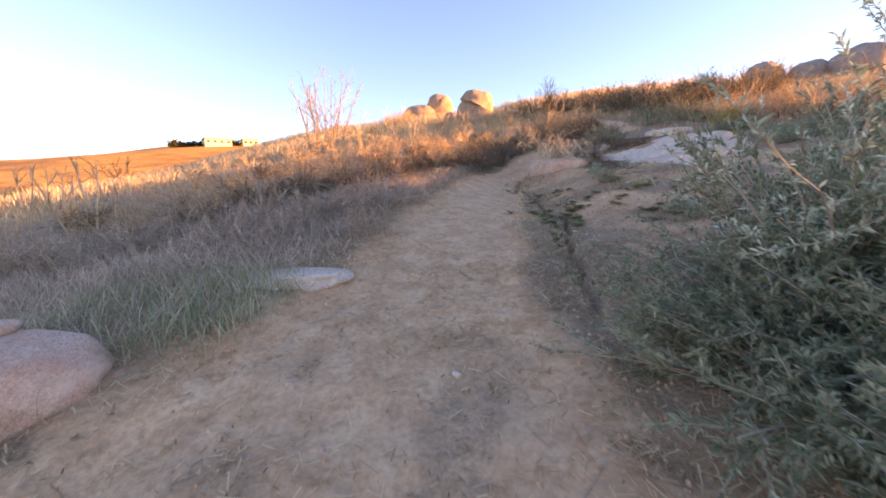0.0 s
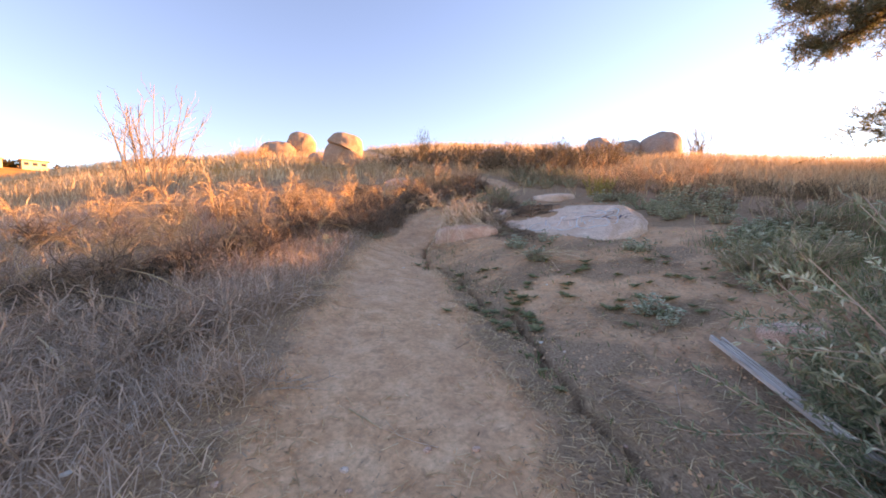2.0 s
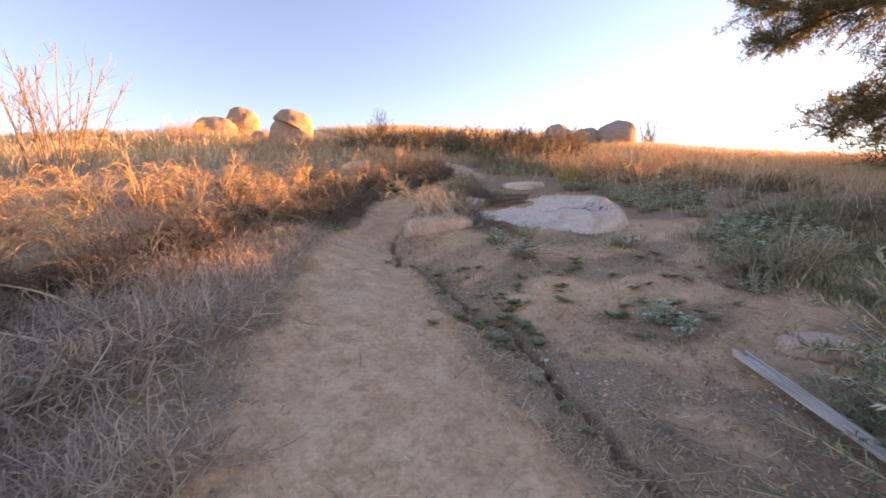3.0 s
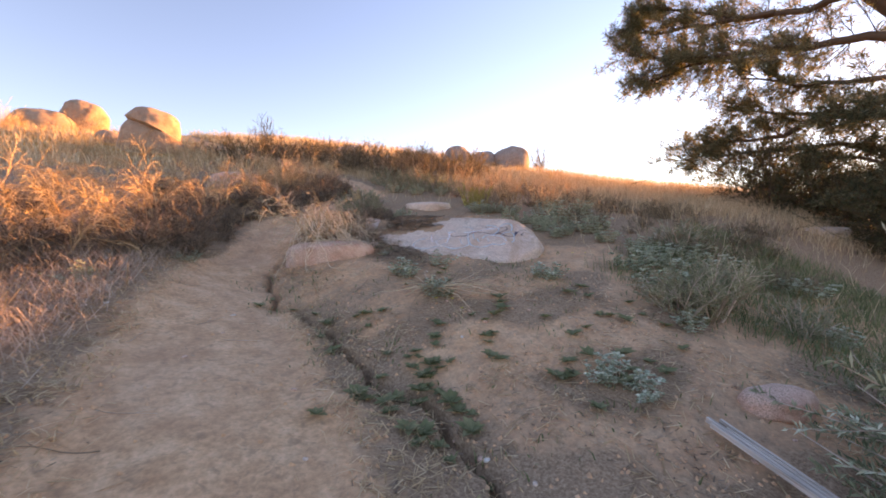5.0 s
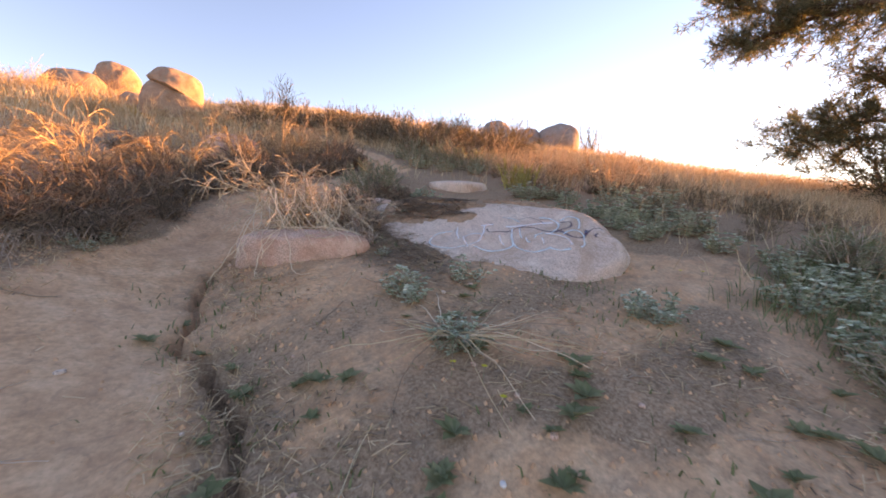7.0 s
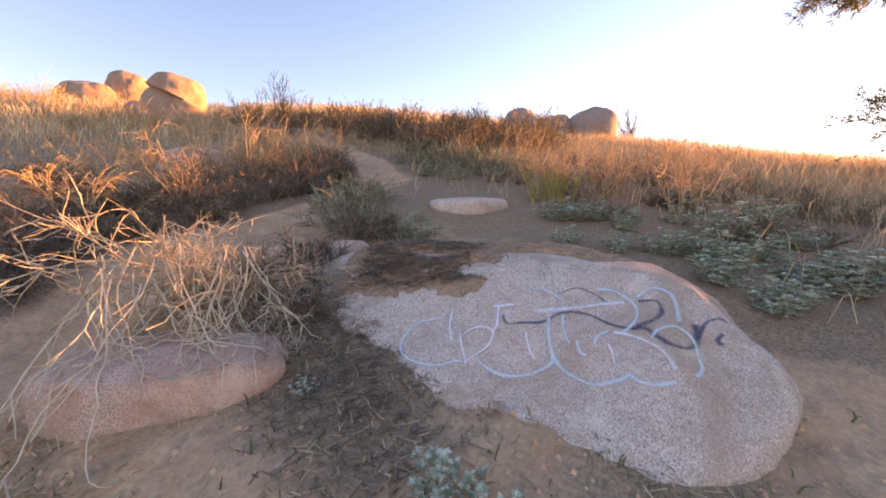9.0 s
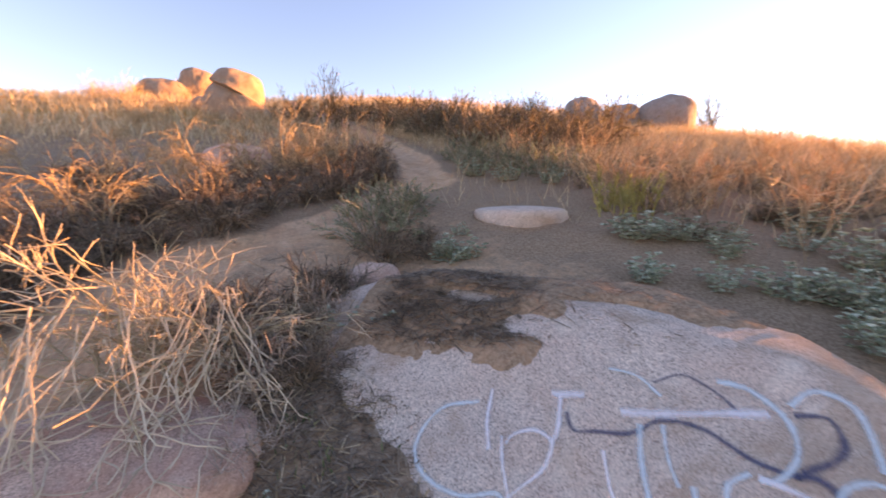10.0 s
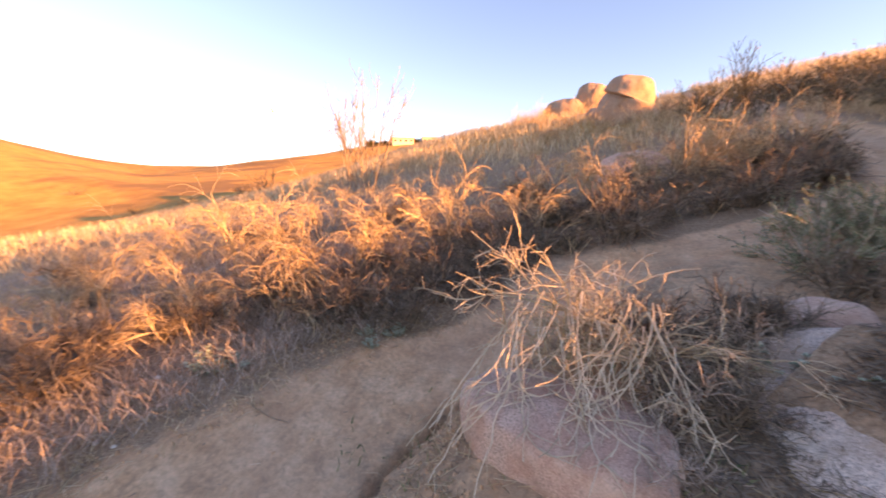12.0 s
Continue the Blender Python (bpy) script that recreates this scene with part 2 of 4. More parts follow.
def build_ground():
    xs = axis([(-4000, 800), (-800, 100), (-200, 12), (-50, 2.0), (-12, 0.4), (-4, 0.06), (1.4, 0.025), (2.2, 0.06), (7, 0.25), (14, 0.8), (30, 5), (80, 60), (500, 500), (4000, 1)])
    ys = axis([(-4000, 800), (-800, 150), (-100, 15), (-20, 1.0), (-1, 0.06), (12.5, 0.2), (22, 0.6), (50, 3), (140, 12), (400, 100), (1000, 600), (4000, 1)])
    X, Y = np.meshgrid(xs, ys)
    Z = ground_z(X, Y)
    nx, ny = len(xs), len(ys)
    idx = np.arange(nx * ny).reshape(ny, nx)
    quads = np.stack([idx[:-1, :-1], idx[:-1, 1:], idx[1:, 1:], idx[1:, :-1]], -1).reshape(-1, 4)
    me = bpy.data.meshes.new("ground")
    me.from_pydata(np.stack([X, Y, Z], -1).reshape(-1, 3).tolist(), [], quads.tolist())
    s = np.abs(path_side(X, Y))
    bank = sstep(1.6, 2.2, X) * (1 - sstep(5.5, 8.0, X + 0.3 * (Y - 6)))
    litter = sstep(0.85, 1.8, s) * (1 - 0.68 * bank * (1 - sstep(11, 12.5, Y))) + 0.4 * np.exp(-((X - gully_x(Y)) / 0.2) ** 2) * sstep(3, 4.5, Y) + 0.9 * np.exp(-((X - 3.6) / 0.55) ** 2 - ((Y - 8.7) / 0.8) ** 2) + 0.5 * np.exp(-((X - 4.2) / 0.6) ** 2 - ((Y - 7.1) / 0.35) ** 2)
    litter = litter + 0.55 * sstep(-0.1, 0.35, wobble(X, Y, 0.3, 71)) * sstep(1.0, 1.4, s) * (1 - 0.6 * sstep(6.8, 7.4, Y)) + 0.16 * sstep(0.15, 0.5, wobble(X, Y, 0.45, 73)) + 0.4 * sstep(0.0, 0.4, wobble(X, Y, 0.22, 75)) * (1 - sstep(3.2, 4.6, Y))
    R = np.hypot(X - 2, Y - 6)
    meadow = sstep(14, 24, R) * sstep(1.0, 2.5, s)
    for nm, v in (("litter", litter), ("meadow", meadow)):
        a = me.attributes.new(nm, "FLOAT", "POINT")
        a.data.foreach_set("value", np.clip(v, 0, 1).astype(np.float32).ravel())
    me.polygons.foreach_set("use_smooth", np.ones(len(me.polygons), bool))
    me.materials.append(SOIL)
    tagged(new("ground", me), "sloping dusty tan soil with a worn trail and dark plant litter", "ground", kind="structure")


build_ground()


# ---- rocks ----
def rock_mesh(name, size, seed, rough=0.12, level=4, flat=0.0, boxy=2.0, cuts=()):
    """A weathered boulder: a rounded box, uneven at three scales, with optional planes (normal, depth) sheared off."""
    bm = bmesh.new()
    bmesh.ops.create_icosphere(bm, subdivisions=level, radius=1.0)
    off = Vector((seed * 7.3, seed * 3.1, seed * 1.7))
    for v in bm.verts:
        d = v.co.normalized()
        k = (abs(d.x) ** boxy + abs(d.y) ** boxy + abs(d.z) ** boxy) ** (-1 / boxy)
        p = d * k
        n = noise.noise(d * 1.1 + off) * rough + noise.noise(d * 2.7 + off) * rough * 0.5 + noise.noise(d * 7 + off) * rough * 0.16 + noise.noise(d * 19 + off) * rough * 0.05
        p *= 1 + n
        for nrm, dep in cuts:
            nv = Vector(nrm).normalized()
            h = p.dot(nv) - dep
            if h > 0:
                p -= nv * h * 0.9
        if flat and p.z > flat:
            p.z = flat + (p.z - flat) * 0.35
        v.co = Vector((p.x * size[0], p.y * size[1], p.z * size[2]))
    for f in bm.faces:
        f.smooth = True
    me = bpy.data.meshes.new(name)
    bm.to_mesh(me)
    bm.free()
    return me


def rock(name, at, size, turn, seed, mat, label, rough=0.12, level=4, flat=0.0, boxy=2.3, cuts=(), tilt=(0, 0), group="", plane=None):
    me = rock_mesh(name, size, seed, rough, level, flat, boxy, cuts)
    me.materials.append(mat)
    ob = new(name, me)
    z = at[2] if len(at) > 2 else gz(at[0], at[1])
    ob.matrix_world = pose(at[0], at[1], z, tilt[0], tilt[1], turn)
    if plane:
        m = pose(at[0], at[1], z, tilt[0], tilt[1], turn)
        inv, org, nrm = m.inverted(), Vector(plane[0]), Vector(plane[1]).normalized()
        for v in me.vertices:
            w = m @ v.co
            h = (w - org).dot(nrm)
            if h > 0:
                w = w - nrm * h * 0.88
            w += nrm * (0.035 * noise.noise(w * 1.7) + 0.02 * noise.noise(w * 5) + 0.008 * noise.noise(w * 14))
            v.co = inv @ w
    return tagged(ob, label, "rock", group)


BOULDER = rock("boulder", (4.425, 8.475, 2.05), (1.77, 1.22, 0.7), -45, 3, GRANITE, "broad low grey granite boulder with spray paint, sunk in soil", 0.09, 5, 0.62, 2.4, tilt=(9, 0), plane=((4.62, 7.75, 2.2), (-0.41, -0.275, 0.87)))
PINK_ROCK = rock("rock", (2.76, 8.97, 1.99), (0.62, 0.38, 0.4), -26, 8, PINK, "rounded pinkish granite rock under dry branches", 0.1, 5, 0.5, 2.6)
rock("rock", (3.74, 4.0, gz(3.74, 4.0) + 0.03), (0.26, 0.17, 0.12), -30, 12, PINK, "small pale pink rock sunk in dark soil", 0.14)
rock("rock", (-1.2, 3.56, gz(-1.2, 3.56) - 0.055), (0.58, 0.36, 0.12), -25, 16, GRANITE, "flat pale granite slab level with the soil", 0.26, flat=0.45)
rock("rock", (-2.3, 2.1), (0.52, 0.48, 0.33), 15, 19, PINK, "large rounded pale pink rock beside the trail", 0.1)
rock("rock", (-2.42, 2.2, gz(-2.42, 2.2) + 0.31), (0.17, 0.14, 0.06), 5, 20, PINK, "small flat rock lying on a larger pink rock", 0.14, 3)
rock("rock", (6.3, 10.9, gz(6.3, 10.9) - 0.07), (0.6, 0.4, 0.28), -20, 23, GRANITE, "low flat pale rock in bare soil", 0.12, flat=0.4)
rock("rock", (4.2, 10.15), (0.25, 0.19, 0.17), 10, 27, PINK, "small pale rock among dry weeds", 0.15)
rock("boulder", (2.58, 30.2, 8.35), (1.34, 1.3, 1.25), 20, 31, TAN, "domed tan granite cap stone on the ridge", 0.1, 5, boxy=2.3, group="boulders on the ridge", plane=((2.6, 29.5, 8.42), (-0.42, 0.1, -0.9)))
rock("boulder", (2.62, 30.3, 7.6), (1.55, 1.35, 1.5), -15, 33, TAN, "broad tan granite boulder under a cap stone", 0.1, 5, boxy=2.5, group="boulders on the ridge", plane=((2.6, 29.5, 8.36), (0.42, -0.1, 0.9)))
rock("boulder", (-0.35, 42.3, 11.0), (1.35, 1.3, 1.7), 0, 36, TAN, "pointed tan granite boulder on the ridge", 0.14, 5, group="boulders on the ridge")
rock("boulder", (-2.3, 41.8, 10.0), (1.9, 1.6, 1.5), 10, 38, TAN, "rounded tan granite boulder on the ridge", 0.12, 5, group="boulders on the ridge")
rock("boulder", (1.0, 34.0, 8.2), (0.9, 0.8, 0.7), 10, 39, TAN, "small tan granite boulder on the ridge", 0.12, 4, group="boulders on the ridge")
rock("boulder", (3.1, 15.6), (0.7, 0.5, 0.5), 10, 45, PINK, "pinkish rock half hidden in dry brush", 0.14, 4)
rock("boulder", (17.3, 16.8, 6.2), (1.02, 0.9, 0.9), 0, 41, SHADEDGRANITE, "grey granite boulder on the hill crest", 0.12, group="boulders on the hill crest")
rock("boulder", (16.2, 17.8, 6.15), (0.75, 0.7, 0.75), 0, 42, SHADEDGRANITE, "grey granite boulder on the hill crest", 0.12, group="boulders on the hill crest")
rock("boulder", (14.6, 18.3, 6.2), (0.8, 0.7, 0.85), 0, 44, SHADEDGRANITE, "grey granite boulder on the hill crest", 0.12, group="boulders on the hill crest")
rock("boulder", (11.8, 24.5, gz(11.8, 24.5) - 0.9), (1.6, 1.2, 1.5), 0, 47, GRANITE, "rounded grey boulder behind hillside shrubs", 0.12)

rock("boulder", (13.1, 4.35, gz(13.1, 4.35) - 0.02), (0.75, 0.3, 0.22), -38, 53, GRANITE, "long low pale slab beside the thicket", 0.12, 4, 0.5, group="slabs beside the thicket")
rock("boulder", (14.9, 3.1, gz(14.9, 3.1) - 0.02), (0.9, 0.32, 0.24), -40, 54, GRANITE, "long low pale slab beside the thicket", 0.12, 4, 0.5, group="slabs beside the thicket")

# ---- spray paint on the boulder: strokes in metres along (u) and up (v) its face ----
from mathutils.bvhtree import BVHTree


def spray_material(name, color):
    m, t, b = nodes_of(name, 0.7, 0.2)
    b.inputs["Base Color"].default_value = (*color, 1)
    uv = t.nodes.new("ShaderNodeUVMap")
    uv.uv_map = "across"
    sep = t.nodes.new("ShaderNodeSeparateXYZ")
    t.links.new(uv.outputs[0], sep.inputs[0])
    edge = math_node(t, "SUBTRACT", 1.0, math_node(t, "ABSOLUTE", sep.outputs[1]))
    grain = math_node(t, "MULTIPLY", noise_fac(t, 55, 8, 0.8), 1.3)
    patch = math_node(t, "MULTIPLY", noise_fac(t, 6, 4, 0.6), 1.5)
    a = math_node(t, "SUBTRACT", math_node(t, "MULTIPLY", edge, 2.4), math_node(t, "ADD", grain, patch))
    a = math_node(t, "MULTIPLY", math_node(t, "MAXIMUM", math_node(t, "MINIMUM", a, 1.0), 0.0), 0.72)
    t.links.new(a, b.inputs["Alpha"])
    return m


PAINT = {"C": spray_material("pale_blue_spray", (0.68, 0.84, 0.9)), "W": spray_material("white_spray", (0.93, 0.93, 0.97)), "B": spray_material("dark_blue_spray", (0.07, 0.09, 0.17))}
FACE_N = Vector((-0.41, -0.275, 0.87)).normalized()
FACE_U = Vector((1, -1, 0)).normalized()
FACE_U = (FACE_U - FACE_N * FACE_U.dot(FACE_N)).normalized()
FACE_V = FACE_N.cross(FACE_U)
FACE_O = Vector((4.62, 7.75, 2.2))
bpy.context.view_layer.update()
ROCK_TREE = BVHTree.FromPolygons([BOULDER.matrix_world @ v.co for v in BOULDER.data.vertices], [tuple(p.vertices) for p in BOULDER.data.polygons])


def on_face(u, v, lift):
    p = FACE_O + FACE_U * u + FACE_V * v
    hit = ROCK_TREE.ray_cast(p + FACE_N * 2, -FACE_N)[0]
    return BOULDER.matrix_world.inverted() @ ((hit or p) + FACE_N * lift)


def stroke(kind, width, *uv):
    pts = [Vector(p) for p in uv]
    fine = []
    for i in range(len(pts) - 1):
        a, b, c, d = pts[max(i - 1, 0)], pts[i], pts[i + 1], pts[min(i + 2, len(pts) - 1)]
        for k in range(6):
            s = k / 6
            fine.append(0.5 * (2 * b + (c - a) * s + (2 * a - 5 * b + 4 * c - d) * s * s + (3 * b - a - 3 * c + d) * s ** 3))
    fine.append(pts[-1])
    verts, faces, cross = [], [], (-1, -0.5, 0, 0.5, 1)
    for i, p in enumerate(fine):
        d = (fine[min(i + 1, len(fine) - 1)] - fine[max(i - 1, 0)]).normalized()
        nrm = Vector((-d.y, d.x)) * width * (0.8 + 0.3 * noise.noise(Vector((p.x * 5, p.y * 5, width))))
        for k in cross:
            q = p + nrm * k
            verts.append(on_face(q.x, q.y, {"B": 0.004, "C": 0.006, "W": 0.008}[kind]))
    for i in range(len(fine) - 1):
        for k in range(4):
            faces.append((i * 5 + k, i * 5 + k + 1, i * 5 + k + 6, i * 5 + k + 5))
    me = bpy.data.meshes.new("paint_stroke")
    me.from_pydata(verts, [], faces)
    layer = me.uv_layers.new(name="across")
    for poly in me.polygons:
        for li in poly.loop_indices:
            vi = me.loops[li].vertex_index
            layer.data[li].uv = (vi // 5 * 0.1, cross[vi % 5])
    me.materials.append(PAINT[kind])
    ob = new("paint_stroke", me)
    ob.parent = BOULDER
    tagged(ob, {"C": "pale blue spray paint line", "W": "white spray paint line", "B": "dark blue spray paint line"}[kind])



stroke("C", 0.044, (-0.78, 0.26), (-0.92, 0.22), (-0.99, 0.12), (-1.00, -0.01), (-0.94, -0.10), (-0.84, -0.15), (-0.74, -0.16), (-0.63, -0.13), (-0.59, -0.14))
stroke("W", 0.037, (-0.64, 0.10), (-0.62, -0.00), (-0.58, -0.11), (-0.57, -0.15))
stroke("W", 0.037, (-0.58, -0.14), (-0.52, -0.07), (-0.46, 0.01), (-0.44, 0.11), (-0.51, 0.15), (-0.59, 0.12), (-0.62, 0.07))
stroke("C", 0.050, (-0.51, -0.12), (-0.43, -0.18), (-0.34, -0.20), (-0.23, -0.18), (-0.13, -0.12), (-0.10, -0.06))
stroke("C", 0.056, (-0.10, -0.06), (-0.06, -0.14), (0.00, -0.20), (0.08, -0.24), (0.17, -0.22), (0.26, -0.18))
stroke("C", 0.056, (0.25, -0.17), (0.29, -0.22), (0.36, -0.24), (0.45, -0.22))
stroke("C", 0.050, (-0.11, 0.26), (-0.12, 0.12), (-0.11, -0.00), (-0.10, -0.10))
stroke("W", 0.080, (-0.18, 0.30), (0.01, 0.32), (0.17, 0.35), (0.34, 0.38))
stroke("W", 0.074, (-0.46, 0.34), (-0.32, 0.35))
stroke("W", 0.044, (-0.42, 0.34), (-0.42, 0.18), (-0.44, 0.11))
stroke("C", 0.050, (0.20, 0.51), (0.30, 0.49), (0.38, 0.39), (0.39, 0.28), (0.35, 0.18), (0.28, 0.11), (0.23, 0.10))
stroke("C", 0.056, (0.42, 0.43), (0.52, 0.51), (0.61, 0.45), (0.61, 0.32), (0.58, 0.19))
stroke("W", 0.056, (0.23, 0.11), (0.32, 0.08), (0.39, 0.03), (0.44, -0.03), (0.46, -0.10), (0.47, -0.15))
stroke("C", 0.050, (0.41, 0.06), (0.46, 0.12), (0.54, 0.15), (0.59, 0.11), (0.61, 0.04), (0.60, -0.05), (0.59, -0.13), (0.55, -0.18))
stroke("C", 0.044, (0.12, 0.01), (0.14, 0.07), (0.21, 0.12))
stroke("C", 0.037, (-0.03, 0.27), (-0.03, 0.13), (-0.01, 0.03))
stroke("W", 0.030, (0.19, 0.02), (0.20, -0.05), (0.20, -0.11))
stroke("W", 0.030, (-0.25, 0.12), (-0.23, -0.01), (-0.20, -0.08))
stroke("C", 0.044, (0.03, 0.04), (0.04, -0.04), (0.07, -0.06))
stroke("C", 0.037, (-0.22, 0.51), (-0.10, 0.49), (-0.02, 0.40))
stroke("W", 0.044, (-0.73, 0.33), (-0.72, 0.17), (-0.68, 0.03))
stroke("B", 0.044, (-0.39, 0.26), (-0.36, 0.18), (-0.28, 0.19), (-0.14, 0.22), (-0.03, 0.29), (0.11, 0.27), (0.24, 0.17), (0.35, 0.13))
stroke("B", 0.068, (0.33, 0.14), (0.40, 0.13), (0.45, 0.06), (0.51, 0.01), (0.57, 0.00), (0.62, 0.04), (0.66, 0.18))
stroke("B", 0.056, (0.42, 0.39), (0.52, 0.39), (0.52, 0.28), (0.45, 0.20), (0.36, 0.15))
stroke("B", 0.044, (0.64, 0.07), (0.71, 0.19), (0.79, 0.24), (0.83, 0.21))
stroke("B", 0.050, (0.77, 0.12), (0.73, 0.07), (0.74, 0.04))
stroke("B", 0.030, (-0.04, 0.47), (0.08, 0.53), (0.19, 0.45), (0.25, 0.35))


def soil_heap():
    """Dark soil and needles lying over the boulder's upper edge; bare stone shows through where it is thin."""
    us, vs = np.arange(-1.75, 0.85, 0.025), np.arange(0.2, 1.7, 0.025)
    verts = []
    for v in vs:
        for u in us:
            edge = np.interp(u, (-1.75, -1.4, -1.0, -0.6, -0.42, 0.3, 0.9), (0.42, 0.46, 0.5, 0.46, 0.84, 0.95, 1.1))
            d = (v - edge) * 3 - 2 * (sstep(1.3, 1.65, v) + sstep(0.5, 0.8, u))
            n = noise.noise(Vector((u * 3, v * 3, 4))) * 0.6 + noise.noise(Vector((u * 9, v * 9, 1))) * 0.5 + noise.noise(Vector((u * 25, v * 25, 2))) * 0.25
            thick = 0.05 * min(max(d, -1.0), 0.6) + 0.03 * n
            for bu, bv, ru, rw in ((-0.64, 0.76, 0.13, 0.11), (-1.0, 1.0, 0.18, 0.06), (-0.2, 1.0, 0.25, 0.08)):
                thick -= 0.08 * (1 + 0.8 * n) * math.exp(-((u - bu) / ru) ** 2 - ((v - bv) / rw) ** 2)
            p = FACE_O + FACE_U * u + FACE_V * v
            hit = ROCK_TREE.ray_cast(Vector((p.x, p.y, 6)), Vector((0, 0, -1)))[0]
            p.z = max(hit.z if hit else -9, gz(p.x, p.y) - 0.01) + max(thick, -0.06)
            verts.append(p)
    n = len(us)
    faces = [(r * n + c, r * n + c + 1, (r + 1) * n + c + 1, (r + 1) * n + c) for r in range(len(vs) - 1) for c in range(n - 1)]
    me = bpy.data.meshes.new("soil_heap")
    me.from_pydata(verts, [], faces)
    a = me.attributes.new("litter", "FLOAT", "POINT")
    a.data.foreach_set("value", np.full(len(verts), 0.75, np.float32))
    me.polygons.foreach_set("use_smooth", np.ones(len(me.polygons), bool))
    me.materials.append(SOIL)
    tree = BVHTree.FromPolygons(verts, faces)
    tagged(new("soil_heap", me), "dark soil and dead needles lying over a boulder", "soil", kind="stuff")
    return tree


HEAP_TREE = soil_heap()


# ---- plants ----
class Geo:
    """Collects the vertices and faces of one mesh."""

    def __init__(self):
        self.v, self.f = [], []

    def tube(self, pts, r0, r1, sides=3):
        n0 = len(self.v)
        for i, p in enumerate(pts):
            d = (pts[min(i + 1, len(pts) - 1)] - pts[max(i - 1, 0)]).normalized()
            a = d.orthogonal().normalized()
            b = d.cross(a)
            r = r0 + (r1 - r0) * i / (len(pts) - 1)
            for k in range(sides):
                w = 6.2832 * k / sides
                self.v.append(p + a * (r * math.cos(w)) + b * (r * math.sin(w)))
        for i in range(len(pts) - 1):
            for k in range(sides):
                j = (k + 1) % sides
                self.f.append((n0 + i * sides + k, n0 + i * sides + j, n0 + (i + 1) * sides + j, n0 + (i + 1) * sides + k))

    def leaf(self, p, d, n, length, width):
        d, s = d.normalized(), d.cross(n).normalized() * width
        up = n.normalized() * length * 0.12
        n0 = len(self.v)
        self.v += [p, p + d * length * 0.45 + s + up, p + d * length, p + d * length * 0.45 - s + up]
        self.f += [(n0, n0 + 1, n0 + 2), (n0, n0 + 2, n0 + 3)]

    def mesh(self, name, mat, smooth=False):
        me = bpy.data.meshes.new(name)
        me.from_pydata(self.v, [], self.f)
        if smooth:
            me.polygons.foreach_set("use_smooth", np.ones(len(me.polygons), bool))
        me.materials.append(mat)
        return me


R = random.Random(7)


def rv(a=1.0):
    return Vector((R.uniform(-a, a), R.uniform(-a, a), R.uniform(-a, a)))


def sway(p, d, length, n, curl, droop):
    """A bent run of points from p."""
    pts, d = [p.copy()], d.normalized()
    for i in range(n):
        d = (d + rv(curl) + Vector((0, 0, -droop))).normalized()
        pts.append(pts[-1] + d * (length / n))
    return pts


def part(name, geo, material, parent, label="", smooth=False):
    ob = new(name, geo.mesh(name, material, smooth))
    ob.parent = parent
    if label:
        tagged(ob, label)
    return ob


def plant(name, label, category, group=""):
    return tagged(new(name), label, category, group)


def dry_bush(name, label, height, spread, stems, mat_stem, mat_twig, fine=1.0, droop=0.05):
    root = plant(name, label, "bush", "dry bushes beside the trail")
    st, tw = Geo(), Geo()
    for s in range(stems):
        a = R.uniform(0, 6.28)
        out = Vector((math.cos(a), math.sin(a), 0))
        d = out * R.uniform(0.15, 1.0) * spread + Vector((0, 0, 1.0))
        L = height * R.uniform(0.7, 1.25)
        p0 = out * R.uniform(0, 0.12)
        p0.z = -0.05
        main = sway(p0, d, L, 6, 0.26, droop)
        st.tube(main, 0.012 * R.uniform(0.7, 1.3), 0.006)
        for k in range(int(5 * fine)):
            i = R.randint(2, 5)
            d2 = (main[i + 1] - main[i]).normalized() * 0.8 + rv(1.0) + Vector((0, 0, 0.2))
            br = sway(main[i], d2, L * R.uniform(0.3, 0.6), 4, 0.32, droop)
            tw.tube(br, 0.0058, 0.0035)
            for q in range(int(4 * fine)):
                j = R.randint(0, 3)
                d3 = (br[j + 1] - br[j]).normalized() + rv(0.9)
                tw.tube(sway(br[j + 1], d3, L * R.uniform(0.12, 0.3), 3, 0.35, droop), 0.0038, 0.0022)
    tagged(part("branchwork", st, mat_stem, root), kind="stuff")
    tagged(part("twig_mass", tw, mat_twig, root), kind="stuff")
    return root


def arching_bush(name, label, height, spread, stems, mat, forks=3, droop=0.12):
    """A leafless bush: a few bare stems that fork widely and end in long drooping twigs."""
    root = plant(name, label, "bush", "dry bushes beside the trail")
    st, tw = Geo(), Geo()

    def grow(p, d, length, r, depth):
        pts = sway(p, d, length, 5, 0.14, droop * (3 - depth) / 2)
        (st if depth > 1 else tw).tube(pts, r, r * 0.65, 4 if depth > 1 else 3)
        if depth:
            for k in range(forks + (3 if depth == 1 else 0)):
                i = R.choice((2, 3, 4, 5, 5))
                e = (pts[i] - pts[i - 1]).normalized()
                out = Vector((pts[i].x, pts[i].y, 0))
                grow(pts[i], e * 0.9 + rv(0.75) + out * 0.5 * spread + Vector((0, 0, 0.15)), length * R.uniform(0.5, 0.85), r * 0.62, depth - 1)

    for k in range(stems):
        a = R.uniform(0, 6.28)
        out = Vector((math.cos(a), math.sin(a), 0))
        grow(out * R.uniform(0.02, 0.2) - Vector((0, 0, 0.06)), out * R.uniform(0.1, 0.7) * spread + Vector((0, 0, 1)), height * R.uniform(0.4, 0.6), 0.0105, 3)
    tagged(part("branchwork", st, mat, root), kind="stuff")
    tagged(part("twig_mass", tw, mat, root), kind="stuff")
    return root


